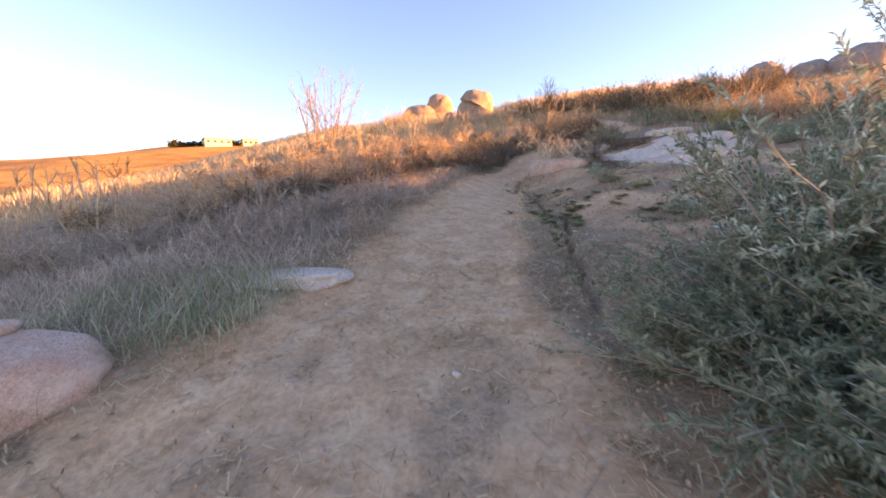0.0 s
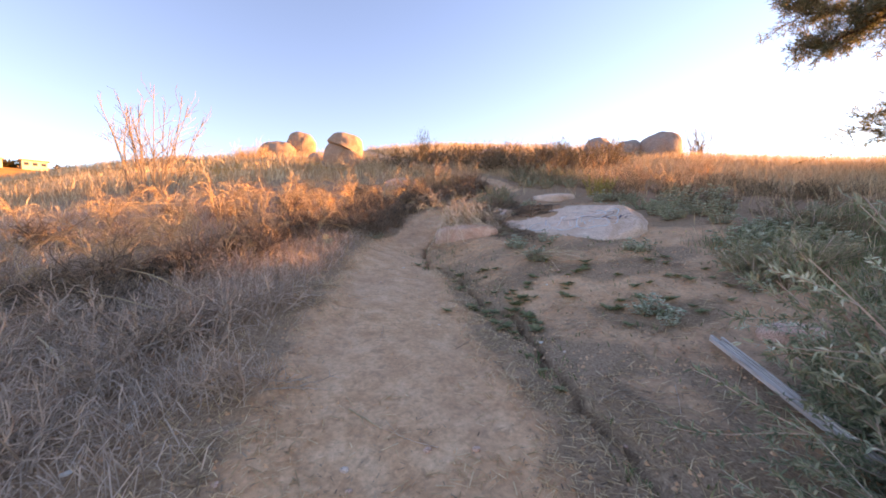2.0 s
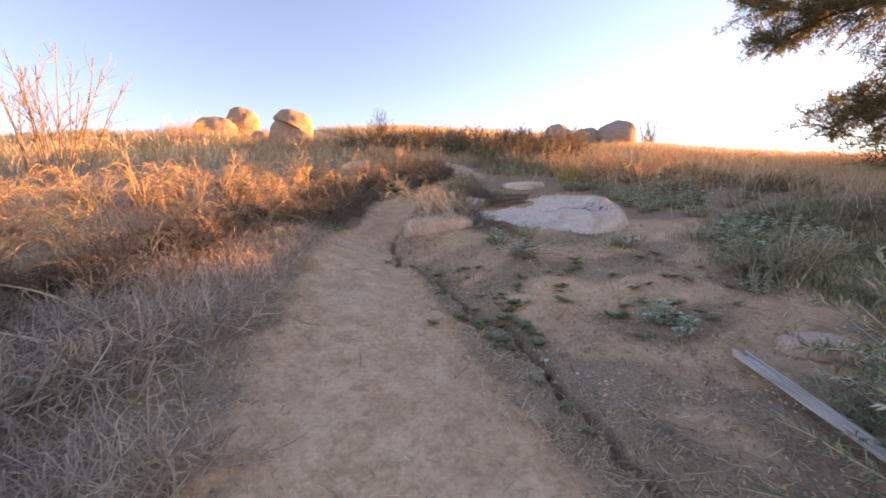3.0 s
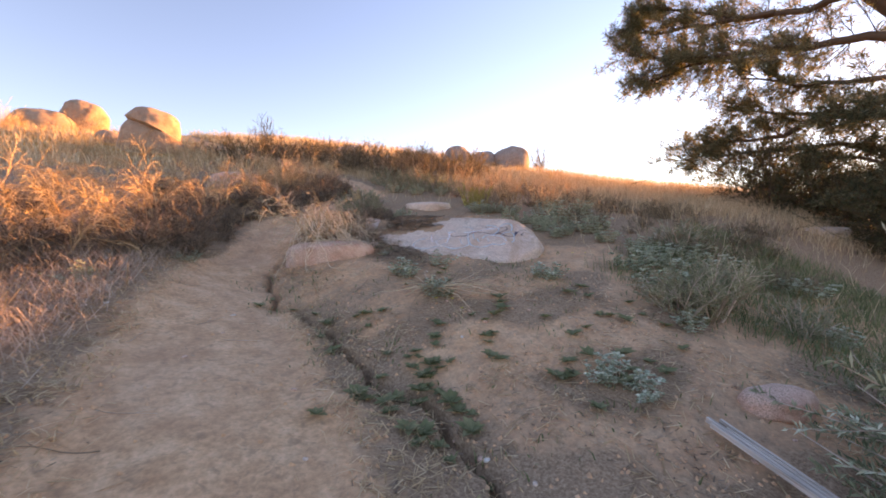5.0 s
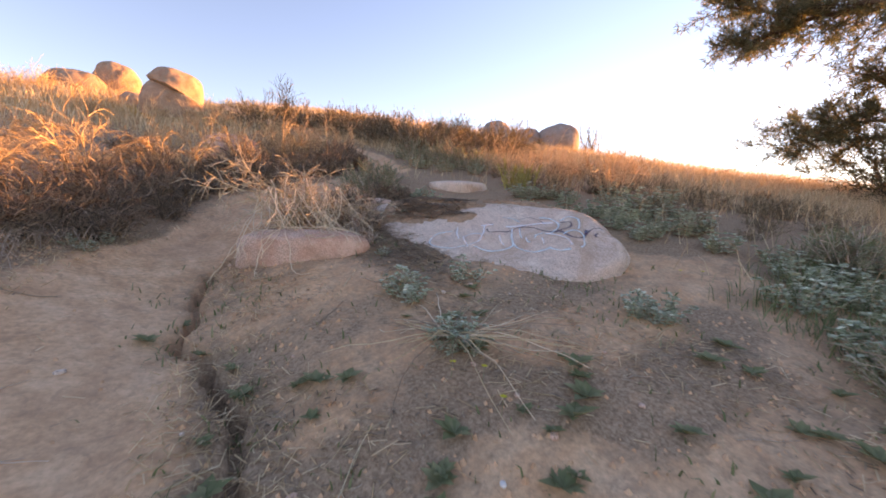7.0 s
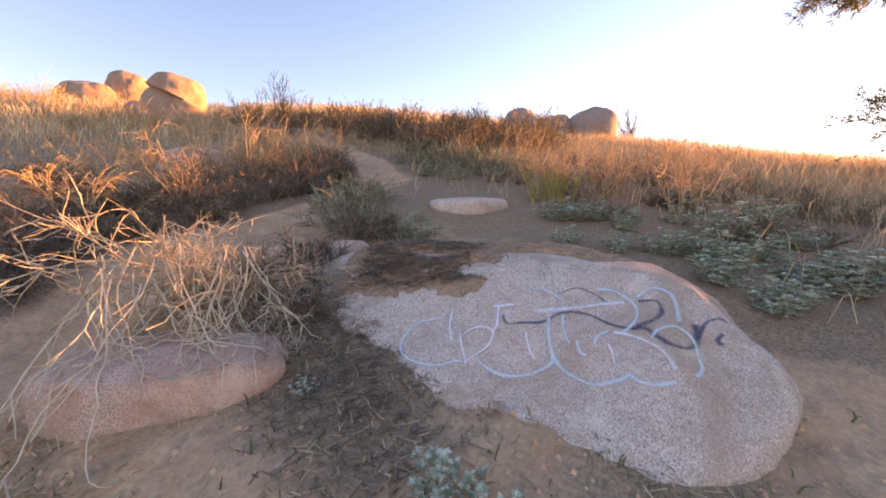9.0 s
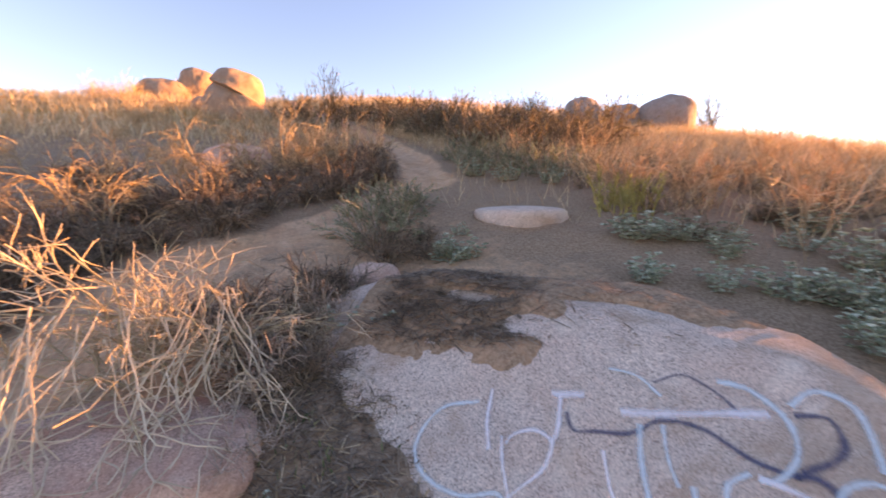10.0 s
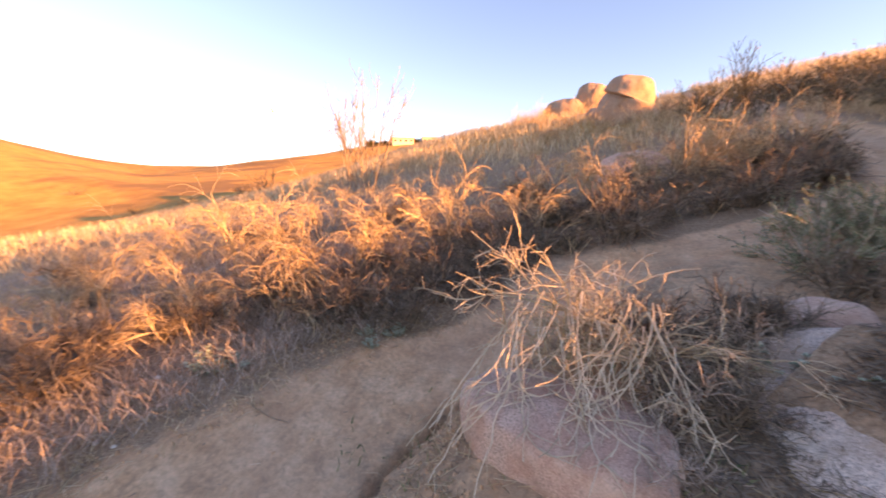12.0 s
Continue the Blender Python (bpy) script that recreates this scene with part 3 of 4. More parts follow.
def leafy_shrub(name, label, height, spread, stems, leaves, leaf_len, leaf_w, mat_stem, mat_leaf, group="green shrubs", shoots=5):
    root = plant(name, label, "shrub", group)
    st, lv = Geo(), Geo()
    for s in range(stems):
        a, k = R.uniform(0, 6.28), math.sqrt(R.random())
        out = Vector((math.cos(a), math.sin(a), 0))
        d = out * k * spread * 1.2 + Vector((0, 0, 1.1 - 0.5 * k))
        L = height * R.uniform(0.6, 1.15)
        main = sway(out * 0.1 * k - Vector((0, 0, 0.05)), d, L, 6, 0.14, 0.05)
        st.tube(main, 0.009, 0.003)
        for m in range(shoots):
            i = R.randint(1, 5)
            br = sway(main[i], (main[i + 1] - main[i]).normalized() + rv(0.8), L * R.uniform(0.2, 0.45), 4, 0.16, 0.02)
            st.tube(br, 0.004, 0.002)
            for q in range(leaves):
                j = R.randint(0, 3)
                p = br[j].lerp(br[j + 1], R.random())
                lv.leaf(p, (br[j + 1] - br[j]).normalized() * 0.7 + rv(0.9), rv() + Vector((0, 0, 1.2)), leaf_len * R.uniform(0.6, 1.3), leaf_w)
    tagged(part("branchwork", st, mat_stem, root), kind="stuff")
    tagged(part("foliage", lv, mat_leaf, root), kind="stuff")
    return root


def woolly_plant(name, label, size, shoots):
    """Grey-green herb: upright shoots with whorls of small round leaves."""
    root = plant(name, label, "plant", "grey-green herbs")
    st, lv = Geo(), Geo()
    for s in range(shoots):
        a, k = R.uniform(0, 6.28), math.sqrt(R.random())
        out = Vector((math.cos(a), math.sin(a), 0))
        L = size * R.uniform(0.45, 1.0)
        main = sway(out * k * size * 0.35 - Vector((0, 0, 0.02)), out * 0.9 * k + Vector((0, 0, 1)), L, 4, 0.15, 0.0)
        st.tube(main, 0.004, 0.002)
        for i in range(1, 5):
            for w in range(13 if i > 2 else 8):
                b = R.uniform(0, 6.28)
                d = Vector((math.cos(b), math.sin(b), R.uniform(-0.1, 0.5)))
                lv.leaf(main[i] + rv(0.006), d, Vector((0, 0, 1)) + rv(0.4), size * R.uniform(0.1, 0.17), size * R.uniform(0.038, 0.058))
    tagged(part("shoot_mass", st, GREYSTEM, root), kind="stuff")
    tagged(part("foliage", lv, WOOLLY, root), kind="stuff")
    return root


def scatter(proto, spots, smin, smax, lift=-0.02):
    """Copies of a plant at spots on the ground, turned and sized at random; the first spot takes the original."""
    for i, (x, y) in enumerate(spots):
        s = R.uniform(smin, smax)
        m = Matrix.Translation((x, y, gz(x, y) + lift)) @ pose(0, 0, 0, R.uniform(-6, 6), R.uniform(-6, 6), R.uniform(0, 360)) @ Matrix.Diagonal((s, s, s * R.uniform(0.85, 1.15), 1))
        if i == 0:
            proto.matrix_world = m
        else:
            ob = copy_thing(proto, pose(0, 0, 0))
            ob.matrix_world = m


def blades(name, label, x, y, height, width, bend, mat, lean=(0, 0), lift=0.0):
    """A stand of grass as one mesh: bent blades, each a quad and a tip."""
    rng = np.random.RandomState(len(x) % 9973)
    n = len(x)
    z = ground_z(x, y) - 0.01 + lift
    a, b = rng.uniform(0, 6.283, n), rng.uniform(0, 6.283, n)
    h = height * rng.uniform(0.45, 1.25, n)
    w = width * rng.uniform(0.6, 1.4, n) * 0.5
    k = bend * rng.uniform(0.2, 1.4, n)
    dx, dy = np.cos(a) * k + lean[0], np.sin(a) * k + lean[1]
    sx, sy = np.cos(b) * w, np.sin(b) * w
    P = np.zeros((n, 5, 3))
    P[:, 0] = np.stack([x - sx, y - sy, z], 1)
    P[:, 1] = np.stack([x + sx, y + sy, z], 1)
    mx, my, mz = x + dx * h * 0.35, y + dy * h * 0.35, z + h * 0.6
    P[:, 2] = np.stack([mx + sx * 0.8, my + sy * 0.8, mz], 1)
    P[:, 3] = np.stack([mx - sx * 0.8, my - sy * 0.8, mz], 1)
    P[:, 4] = np.stack([x + dx * h, y + dy * h, z + h * np.clip(1 - 0.3 * k * k, 0.4, 1)], 1)
    base = np.arange(n)[:, None] * 5
    me = bpy.data.meshes.new(name)
    q = (base + np.array([0, 1, 2, 3])).tolist()
    t = (base + np.array([3, 2, 4])).tolist()
    me.from_pydata(P.reshape(-1, 3).tolist(), [], q + t)
    me.materials.append(mat)
    return tagged(new(name, me), label, "grass", kind="stuff")


def field(n, x0, x1, y0, y1, clump, keep, seed):
    """Clumped places in a rectangle, kept where keep(x, y) exceeds a random number."""
    rng = np.random.RandomState(seed)
    cx, cy = rng.uniform(x0, x1, n // 12 + 1), rng.uniform(y0, y1, n // 12 + 1)
    i = rng.randint(0, len(cx), n)
    x, y = cx[i] + rng.normal(0, clump, n), cy[i] + rng.normal(0, clump, n)
    ok = keep(x, y) > rng.uniform(0, 1, n)
    return x[ok], y[ok]


def off_path(x, y, a=1.1, b=1.8):
    return sstep(a, b, np.abs(path_side(x, y)))


def bare(x, y):
    """1 on the bare bank between the trail, the boulder and the right-hand herbs."""
    e = ((x - 3.0) / 2.1) ** 2 + ((y - 5.6) / 2.9) ** 2
    f = ((x - 5.3) / 1.9) ** 2 + ((y - 9.0) / 2.4) ** 2
    return np.maximum(1 - sstep(0.7, 1.2, e), 1 - sstep(0.7, 1.2, f))


def left_of_path(x, y):
    return 1 - sstep(-2.2, -1.15, path_side(x, y))


def right_of_path(x, y):
    return sstep(1.2, 2.0, path_side(x, y))


# grass
x, y = field(95000, -9, 1.5, 1.0, 13, 0.16, lambda x, y: left_of_path(x, y) * (0.3 + 0.65 * (wobble(x, y, 0.45, 61) > -0.05)), 1)
blades("dry_grass", "thick dry greyish brown grass left uncut", x, y, 0.26, 0.007, 1.4, GREYSTEM)
x, y = field(15000, -14, 6.5, 7, 26, 0.22, lambda x, y: left_of_path(x, y) * 0.95, 2)
blades("dry_grass", "tall dry straw-coloured grass on the slope", x, y, 0.34, 0.009, 1.1, STRAW)
x, y = field(70000, 5.6, 19, 3.5, 22, 0.22, lambda x, y: (1 - bare(x, y)) * right_of_path(x, y) * (0.06 + 0.94 * sstep(8.5, 12.5, x + 0.35 * (y - 8))), 3)
blades("dry_grass", "knee-high dry orange-brown grass on the hillside", x, y, 0.45, 0.008, 0.8, STRAW)
x, y = field(36000, -40, 30, 20, 50, 0.5, lambda x, y: off_path(x, y) * (1 - 0.85 * np.exp(-((x - 2.2) / 2.6) ** 2 - ((y - 27.5) / 4) ** 2)), 4)
blades("dry_grass", "dry straw-coloured grass along the ridge", x, y, 0.6, 0.03, 0.6, STRAW)
x, y = field(24000, -45, -8, 0, 30, 0.5, lambda x, y: x * 0 + 1, 5)
blades("dry_grass", "dry straw-coloured meadow grass", x, y, 0.5, 0.025, 0.6, STRAW)
x, y = field(3600, -3.4, -0.7, 2.2, 3.9, 0.12, lambda x, y: (1 - sstep(0.5, 1.0, ((x + 1.95) / 1.1) ** 2 + ((y - 3.0) / 0.75) ** 2)), 6)
blades("green_grass", "patch of fresh green grass beside a slab", x, y, 0.22, 0.007, 0.9, FRESH)
x, y = field(13000, 4.6, 9.5, 2.0, 6.0, 0.15, lambda x, y: sstep(0.8, 1.3, ((x - 3.0) / 2.1) ** 2 + ((y - 5.6) / 2.9) ** 2) * 0.9, 7)
blades("green_grass", "short dull green grass in the shade", x, y, 0.2, 0.008, 0.8, GREEN)
x, y = field(4000, 1.4, 5.5, 2.0, 9.5, 0.1, lambda x, y: 0.2 + 0.6 * (wobble(x, y, 0.5, 21) > 0.25), 8)
blades("weeds", "low sparse weeds and seedlings on bare soil", x, y, 0.07, 0.01, 0.9, GREEN)
x, y = field(20000, -2.2, 3.2, 0.6, 11, 0.12, lambda x, y: sstep(0.75, 1.1, np.abs(path_side(x, y))) * (1 - sstep(1.6, 2.4, np.abs(path_side(x, y)))), 9)
blades("dead_straw", "broken dead straw lying beside the trail", x, y, 0.08, 0.006, 2.6, STRAW)

# dry bushes along the trail
b1 = arching_bush("dry_bush", "straw-coloured leafless bush of arching twigs", 0.95, 1.0, 4, STRAW)
b2 = arching_bush("dry_bush", "tangled leafless tan bush beside the trail", 0.8, 1.4, 5, STRAW, 3, 0.16)
b3 = dry_bush("dry_bush", "low dark brown dead bush with fine twigs", 0.5, 0.9, 20, DRYBROWN, DRYBROWN, 1.4)
rows = ((-3.4, 5.4), (-2.6, 6.3), (-1.9, 7.2), (-1.2, 8.1), (-0.6, 9.0), (0.0, 9.9), (0.7, 10.8), (1.4, 11.6), (2.3, 12.4), (3.1, 13.0), (4.0, 13.7), (4.9, 14.4), (5.3, 15.6))
tall, mid, low = [], [], []
for bx, by in rows:
    for k in range(3):
        tall.append((bx - 0.35 * k - R.uniform(0.0, 0.6), by + 0.5 * k + R.uniform(-0.4, 0.4)))
        mid.append((bx - 1.2 * k - R.uniform(0.2, 1.0), by + 1.1 * k + R.uniform(-0.4, 0.4)))
    low += [(bx - 0.5, by + R.uniform(-0.3, 0.4)), (bx + R.uniform(0.0, 0.4), by + R.uniform(-0.1, 0.4)), (bx - 0.2, by + R.uniform(0, 0.5)), (bx - R.uniform(1, 3), by + R.uniform(0, 1.5))]
small = [s for s in tall if s[1] < 8.4]
tall = [s for s in tall if s[1] >= 8.4]
for k in range(10):
    mid.append((R.uniform(0, 6), R.uniform(15, 28)))
for k in range(14):
    small.append((R.uniform(-12, 0), R.uniform(13, 26)))
for k in range(14):
    small.append((R.uniform(-9, -3.5), R.uniform(5.5, 15)))
scatter(b1, tall, 0.75, 1.15)
for sx, sy in small:
    ob = copy_thing(b1, pose(0, 0, 0))
    k = R.uniform(0.45, 0.75)
    ob.matrix_world = pose(sx, sy, gz(sx, sy) - 0.02, 0, 0, R.uniform(0, 360)) @ Matrix.Diagonal((k, k, k, 1))
scatter(b2, mid, 0.7, 1.25)
for by in np.linspace(9.2, 15, 30):
    side = np.interp(by, PATH_Y, PATH_X) - np.interp(by, PATH_Y, PATH_W) * R.uniform(1.35, 2.3)
    low.append((float(side) - (0.25 if by > 10.5 else 0), float(by) + R.uniform(0.1, 0.5)))
scatter(b3, low, 0.6, 1.05)

b6 = dry_bush("dry_bush", "low grey dead brush of fine tangled twigs", 0.5, 1.1, 14, GREYSTEM, GREYSTEM, 1.2, 0.08)
scatter(b6, [(R.uniform(-5.0, -1.5), R.uniform(3.9, 7.6)) for k in range(26)] + [(R.uniform(-7.5, -2.4), R.uniform(2.8, 5.5)) for k in range(14)] + [(R.uniform(-1.6, -0.7), R.uniform(4.6, 7.6)) for k in range(10)], 0.55, 0.95)

# hill behind: dark shrubs and dry brush
b4 = leafy_shrub("shrub", "dark olive-brown shrub on the hillside", 1.0, 0.8, 16, 16, 0.055, 0.01, DRYBROWN, OLIVE, "shrubs on the hillside")
scatter(b4, [(R.uniform(7.6, 13), R.uniform(15.5, 24)) for k in range(60)] + [(R.uniform(4, 9), R.uniform(20, 28)) for k in range(16)] + [(R.uniform(7.9, 11.5), R.uniform(13.2, 18)) for k in range(18)], 0.7, 1.3)
for sx, sy in [(R.uniform(6.0, 11.5), R.uniform(4.2, 13.0)) for k in range(110)]:
    if sx > 5.9 + 0.25 * (sy - 4) and bare(sx, sy) < 0.2:
        ob = copy_thing(b4, pose(0, 0, 0))
        k = R.uniform(0.28, 0.5)
        ob.matrix_world = pose(sx, sy, gz(sx, sy) - 0.02, 0, 0, R.uniform(0, 360)) @ Matrix.Diagonal((k, k, k * 0.8, 1))
b5 = dry_bush("dry_bush", "rust-coloured dry bush on the hill crest", 0.9, 0.8, 9, STRAW, STRAW, 1.2, 0.0)
scatter(b5, [(R.uniform(8.5, 22), R.uniform(14.5, 26)) for k in range(26)] + [(R.uniform(7.5, 13), R.uniform(8.8, 13.5)) for k in range(14)], 0.6, 1.0)

scatter(b5, [(R.uniform(-0.5, 5.2), R.uniform(23.5, 26.6)) for k in range(12)] + [(R.uniform(3.8, 5.6), R.uniform(13.9, 15.8)) for k in range(6)], 0.65, 1.0)
scatter(b5, [(R.uniform(-5, 1.5), R.uniform(35, 40)) for k in range(14)], 0.8, 1.3)

# green shrubs
big = leafy_shrub("shrub", "large feathery grey-green shrub leaning over the trail", 1.15, 1.25, 60, 62, 0.05, 0.0062, GREYSTEM, SAGE, shoots=12)
scatter(big, [(2.0, 1.7), (2.2, 2.1), (2.2, 1.0), (2.9, 1.7), (3.4, 2.5), (3.5, 1.9), (2.75, 2.1), (2.5, 1.5), (2.75, 0.6)], 0.8, 1.05)
ob = copy_thing(big, pose(0, 0, 0))
ob.matrix_world = pose(3.05, 2.45, gz(3.05, 2.45) - 0.05, 0, 0, 140) @ Matrix.Diagonal((1.1, 1.1, 1.6, 1))
ob = leafy_shrub("shrub", "tall pale green shrub with slender upright sprigs", 1.75, 0.3, 16, 45, 0.05, 0.007, GREYSTEM, WOOLLY, shoots=7)
ob.matrix_world = pose(2.5, 2.45, gz(2.5, 2.45) - 0.05)
tuft = leafy_shrub("shrub", "feathery green shrub with upright plumes", 0.6, 0.7, 22, 40, 0.032, 0.0045, GREYSTEM, SAGE, shoots=7)
scatter(tuft, [(4.6, 3.4), (5.4, 4.0), (4.45, 10.9), (4.9, 11.4), (4.6, 11.6), (5.1, 11.8), (8.0, 12.6), (7.2, 13.6), (7.9, 13.9), (7.8, 13.2), (8.3, 12.2), (7.4, 14.4), (6.2, 4.9), (7.3, 5.6)], 0.7, 1.15)
plume = leafy_shrub("shrub", "bright green feathery shrub with upright plumes", 0.62, 0.55, 26, 46, 0.03, 0.004, GREYSTEM, FRESH, shoots=7)
scatter(plume, [(4.75, 4.9), (4.95, 4.7), (5.25, 4.75)], 0.8, 1.05)
w1 = woolly_plant("herb", "small grey-green woolly herb in bare soil", 0.3, 14)
w2 = woolly_plant("herb", "grey-green woolly herb with upright shoots", 0.42, 24)
scatter(w1, [(2.95, 4.8), (3.05, 4.65), (3.05, 7.62), (3.0, 6.85), (4.35, 6.35), (4.9, 10.2), (5.0, 10.35), (3.9, 9.55), (4.1, 9.3), (6.9, 9.9), (7.0, 9.6), (6.6, 8.7), (7.1, 8.3), (7.3, 8.0), (7.2, 7.5), (3.6, 7.5), (0.0, 8.8), (0.15, 8.9), (1.9, 11.9), (7.6, 9.2), (7.9, 8.8)], 0.6, 0.95)
scatter(w2, [(5.9, 4.3), (6.1, 5.6), (7.9, 8.3), (8.2, 7.7), (7.6, 7.2), (6.7, 6.6), (8.6, 9.0), (8.4, 12.9), (7.7, 12.0), (6.9, 13.1), (7.2, 12.5), (8.9, 8.2), (6.6, 5.0), (5.6, 5.7), (5.2, 5.2)], 0.7, 1.05)

scatter(w2, [(R.uniform(6.2, 7.6), R.uniform(6.9, 9.9)) for k in range(14)], 0.55, 0.9)

scatter(w1, [(2.95, 7.58), (3.05, 7.5), (2.92, 6.84), (3.02, 6.78), (3.0, 4.95), (3.08, 4.84), (4.45, 6.25), (4.4, 6.4), (5.0, 10.3), (5.15, 10.2), (3.75, 9.6), (5.6, 3.8), (5.75, 3.75), (4.5, 4.75)], 0.65, 0.9)
scatter(w1, [(3.34, 8.43), (5.33, 10.7), (0.93, 9.7), (1.05, 9.6), (1.15, 9.85)], 0.35, 0.55)
scatter(w2, [(7.15, 4.1), (6.9, 4.3), (6.8, 6.1), (6.7, 5.7), (6.8, 5.4), (6.3, 5.9), (6.1, 5.4)], 0.6, 0.9)

# pale dead tangle over the pink rock
tangle = plant("dead_bush", "pale dead bush with long bent stems over a pink rock", "bush")
tw = Geo()


def bent_stem(p, d, length, curl, droop, r, twigs, spur=0.3):
    main = sway(p, d, length, 8, curl, droop)
    one = Geo()
    one.tube(main, r, r * 0.5, 4)
    part("stem", one, PALE, tangle)
    for k in range(twigs):
        i = R.randint(2, 7)
        e = (main[i + 1] - main[i]).normalized()
        br = sway(main[i], e + rv(1.0), length * R.uniform(0.12, spur), 4, 0.3, 0.05)
        tw.tube(br, r * 0.6, r * 0.3)
        for q in range(2):
            tw.tube(sway(br[R.randint(1, 3)], e + rv(1.1), length * R.uniform(0.06, 0.16), 2, 0.3, 0.05), r * 0.4, r * 0.25)


TANGLE_AT = Vector((2.85, 9.42, gz(2.85, 9.42) + 0.05))
PINK_TREE = BVHTree.FromPolygons([PINK_ROCK.matrix_world @ v.co for v in PINK_ROCK.data.vertices], [tuple(p.vertices) for p in PINK_ROCK.data.polygons])


def draped_strand():
    """A long thin strand that lies down over the rock's front."""
    x, y, a = 2.8 + R.uniform(-0.42, 0.45), R.uniform(9.15, 9.4), R.uniform(-2.2, -0.85)
    pts = [Vector((x, y, TANGLE_AT.z + R.uniform(0.3, 0.55)))]
    for k in range(R.randint(9, 15)):
        a += R.uniform(-0.4, 0.4)
        x, y = x + 0.06 * math.cos(a), y + 0.06 * math.sin(a)
        hit = PINK_TREE.ray_cast(Vector((x, y, 6)), Vector((0, 0, -1)))[0]
        rest = max(hit.z if hit else -9, gz(x, y)) + R.uniform(0.012, 0.03)
        pts.append(Vector((x, y, max(rest, pts[-1].z - R.uniform(0.03, 0.09)))))
    one = Geo()
    one.tube([p - TANGLE_AT for p in pts], 0.0052, 0.003, 4)
    part("strand", one, BLEACHED, tangle)
    for k in range(3):
        i = R.randint(3, len(pts) - 2)
        e = pts[i + 1] - pts[i]
        tw.tube(sway(pts[i] - TANGLE_AT, e.normalized() + Vector((R.uniform(-0.9, 0.9), R.uniform(-0.4, 0.4), 0.1)), R.uniform(0.1, 0.22), 3, 0.2, 0.06), 0.0038, 0.002)


for k in range(36):
    draped_strand()
for k in range(22):
    a = R.uniform(0, 6.28)
    bent_stem(Vector((R.uniform(-0.35, 0.35), R.uniform(-0.15, 0.25), 0)), Vector((math.cos(a) * 0.6, math.sin(a) * 0.6, 1)), R.uniform(0.5, 1.0), 0.4, 0.0, 0.0075, 7, 0.4)
for k in range(34):
    a = R.uniform(0, 6.28)
    bent_stem(Vector((R.uniform(-0.4, 0.45), R.uniform(-0.15, 0.15), 0.1)), Vector((math.cos(a) * 0.9, math.sin(a) * 0.9, 1)), R.uniform(0.45, 0.8), 0.4, 0.1, 0.005, 7)
for k in range(24):
    a = R.uniform(-0.9, 1.2)
    bent_stem(Vector((R.uniform(0.1, 0.4), R.uniform(-0.15, 0.3), 0.1)), Vector((math.cos(a), math.sin(a), 0.9)), R.uniform(0.5, 0.9), 0.3, 0.18, 0.004, 5)
for k in range(5):
    bent_stem(Vector((-0.1, 0.05, 0.35)), Vector((-1, 0.15 * k - 0.3, 0.3)), R.uniform(0.7, 1.0), 0.34, -0.02, 0.0075, 8, 0.35)
tagged(part("twig_mass", tw, BLEACHED, tangle), kind="stuff")
tangle.matrix_world = Matrix.Translation(TANGLE_AT)
scatter(b3, [(3.3, 9.3), (3.5, 9.6), (3.2, 9.8), (3.7, 9.9), (3.55, 9.15), (2.9, 9.9), (3.9, 10.0), (4.4, 10.5), (4.7, 10.4), (4.9, 10.75)], 0.45, 0.7)
scatter(b6, [(3.25, 9.05), (3.4, 9.2), (3.35, 9.45), (3.55, 9.5), (3.75, 9.7), (3.2, 9.6), (3.05, 9.7), (3.3, 8.75)], 0.4, 0.6)

# loose litter: dead needles, chips and broken straw, lying flat
def chips(name, label, x, y, length, width, mat, lift=0.004, z=None):
    rng = np.random.RandomState(len(x) % 997 + 5)
    n = len(x)
    z = (ground_z(x, y) if z is None else z) + lift + rng.uniform(0, 0.012, n)
    a, L = rng.uniform(0, 6.283, n), length * rng.uniform(0.4, 1.4, n) * 0.5
    w, tz = width * rng.uniform(0.5, 1.5, n) * 0.5, rng.uniform(-0.25, 0.35, n)
    cx, cy = np.cos(a), np.sin(a)
    P = np.stack([np.stack([x + s * cx * L - q * cy * w, y + s * cy * L + q * cx * w, z + s * tz * L + 0.3 * q * w], 1) for s, q in ((-1, -1), (1, -1), (1, 1), (-1, 1))], 1)
    me = bpy.data.meshes.new(name)
    me.from_pydata(P.reshape(-1, 3).tolist(), [], (np.arange(n)[:, None] * 4 + np.arange(4)).tolist())
    me.materials.append(mat)
    return tagged(new(name, me), label, "litter", kind="stuff")


edge = lambda x, y: 0.015 + 0.9 * sstep(0.7, 1.3, np.abs(path_side(x, y))) * (wobble(x, y, 0.35, 41) > -0.15)
x, y = field(34000, -2.6, 4.6, 0.4, 10.5, 0.09, edge, 51)
chips("plant_litter", "dead brown plant litter scattered on soil", x, y, 0.035, 0.005, DRYBROWN)
x, y = field(26000, -2.8, 4.6, 0.4, 10.5, 0.12, edge, 52)
chips("straw_litter", "broken pale straw scattered on soil", x, y, 0.1, 0.005, STRAW)
x, y = field(7000, -2.0, 1.3, 0.5, 4.4, 0.1, lambda x, y: 0.15 + 0.7 * (wobble(x, y, 0.3, 43) > 0.0), 59)
chips("straw_litter", "broken pale straw trodden into the trail", x, y, 0.08, 0.005, STRAW)
x, y = field(5500, -2.0, 1.3, 0.5, 4.4, 0.08, lambda x, y: 0.1 + 0.8 * (wobble(x, y, 0.22, 75) > 0.1), 60)
chips("plant_litter", "dead brown plant litter trodden into the trail", x, y, 0.03, 0.004, DRYBROWN)
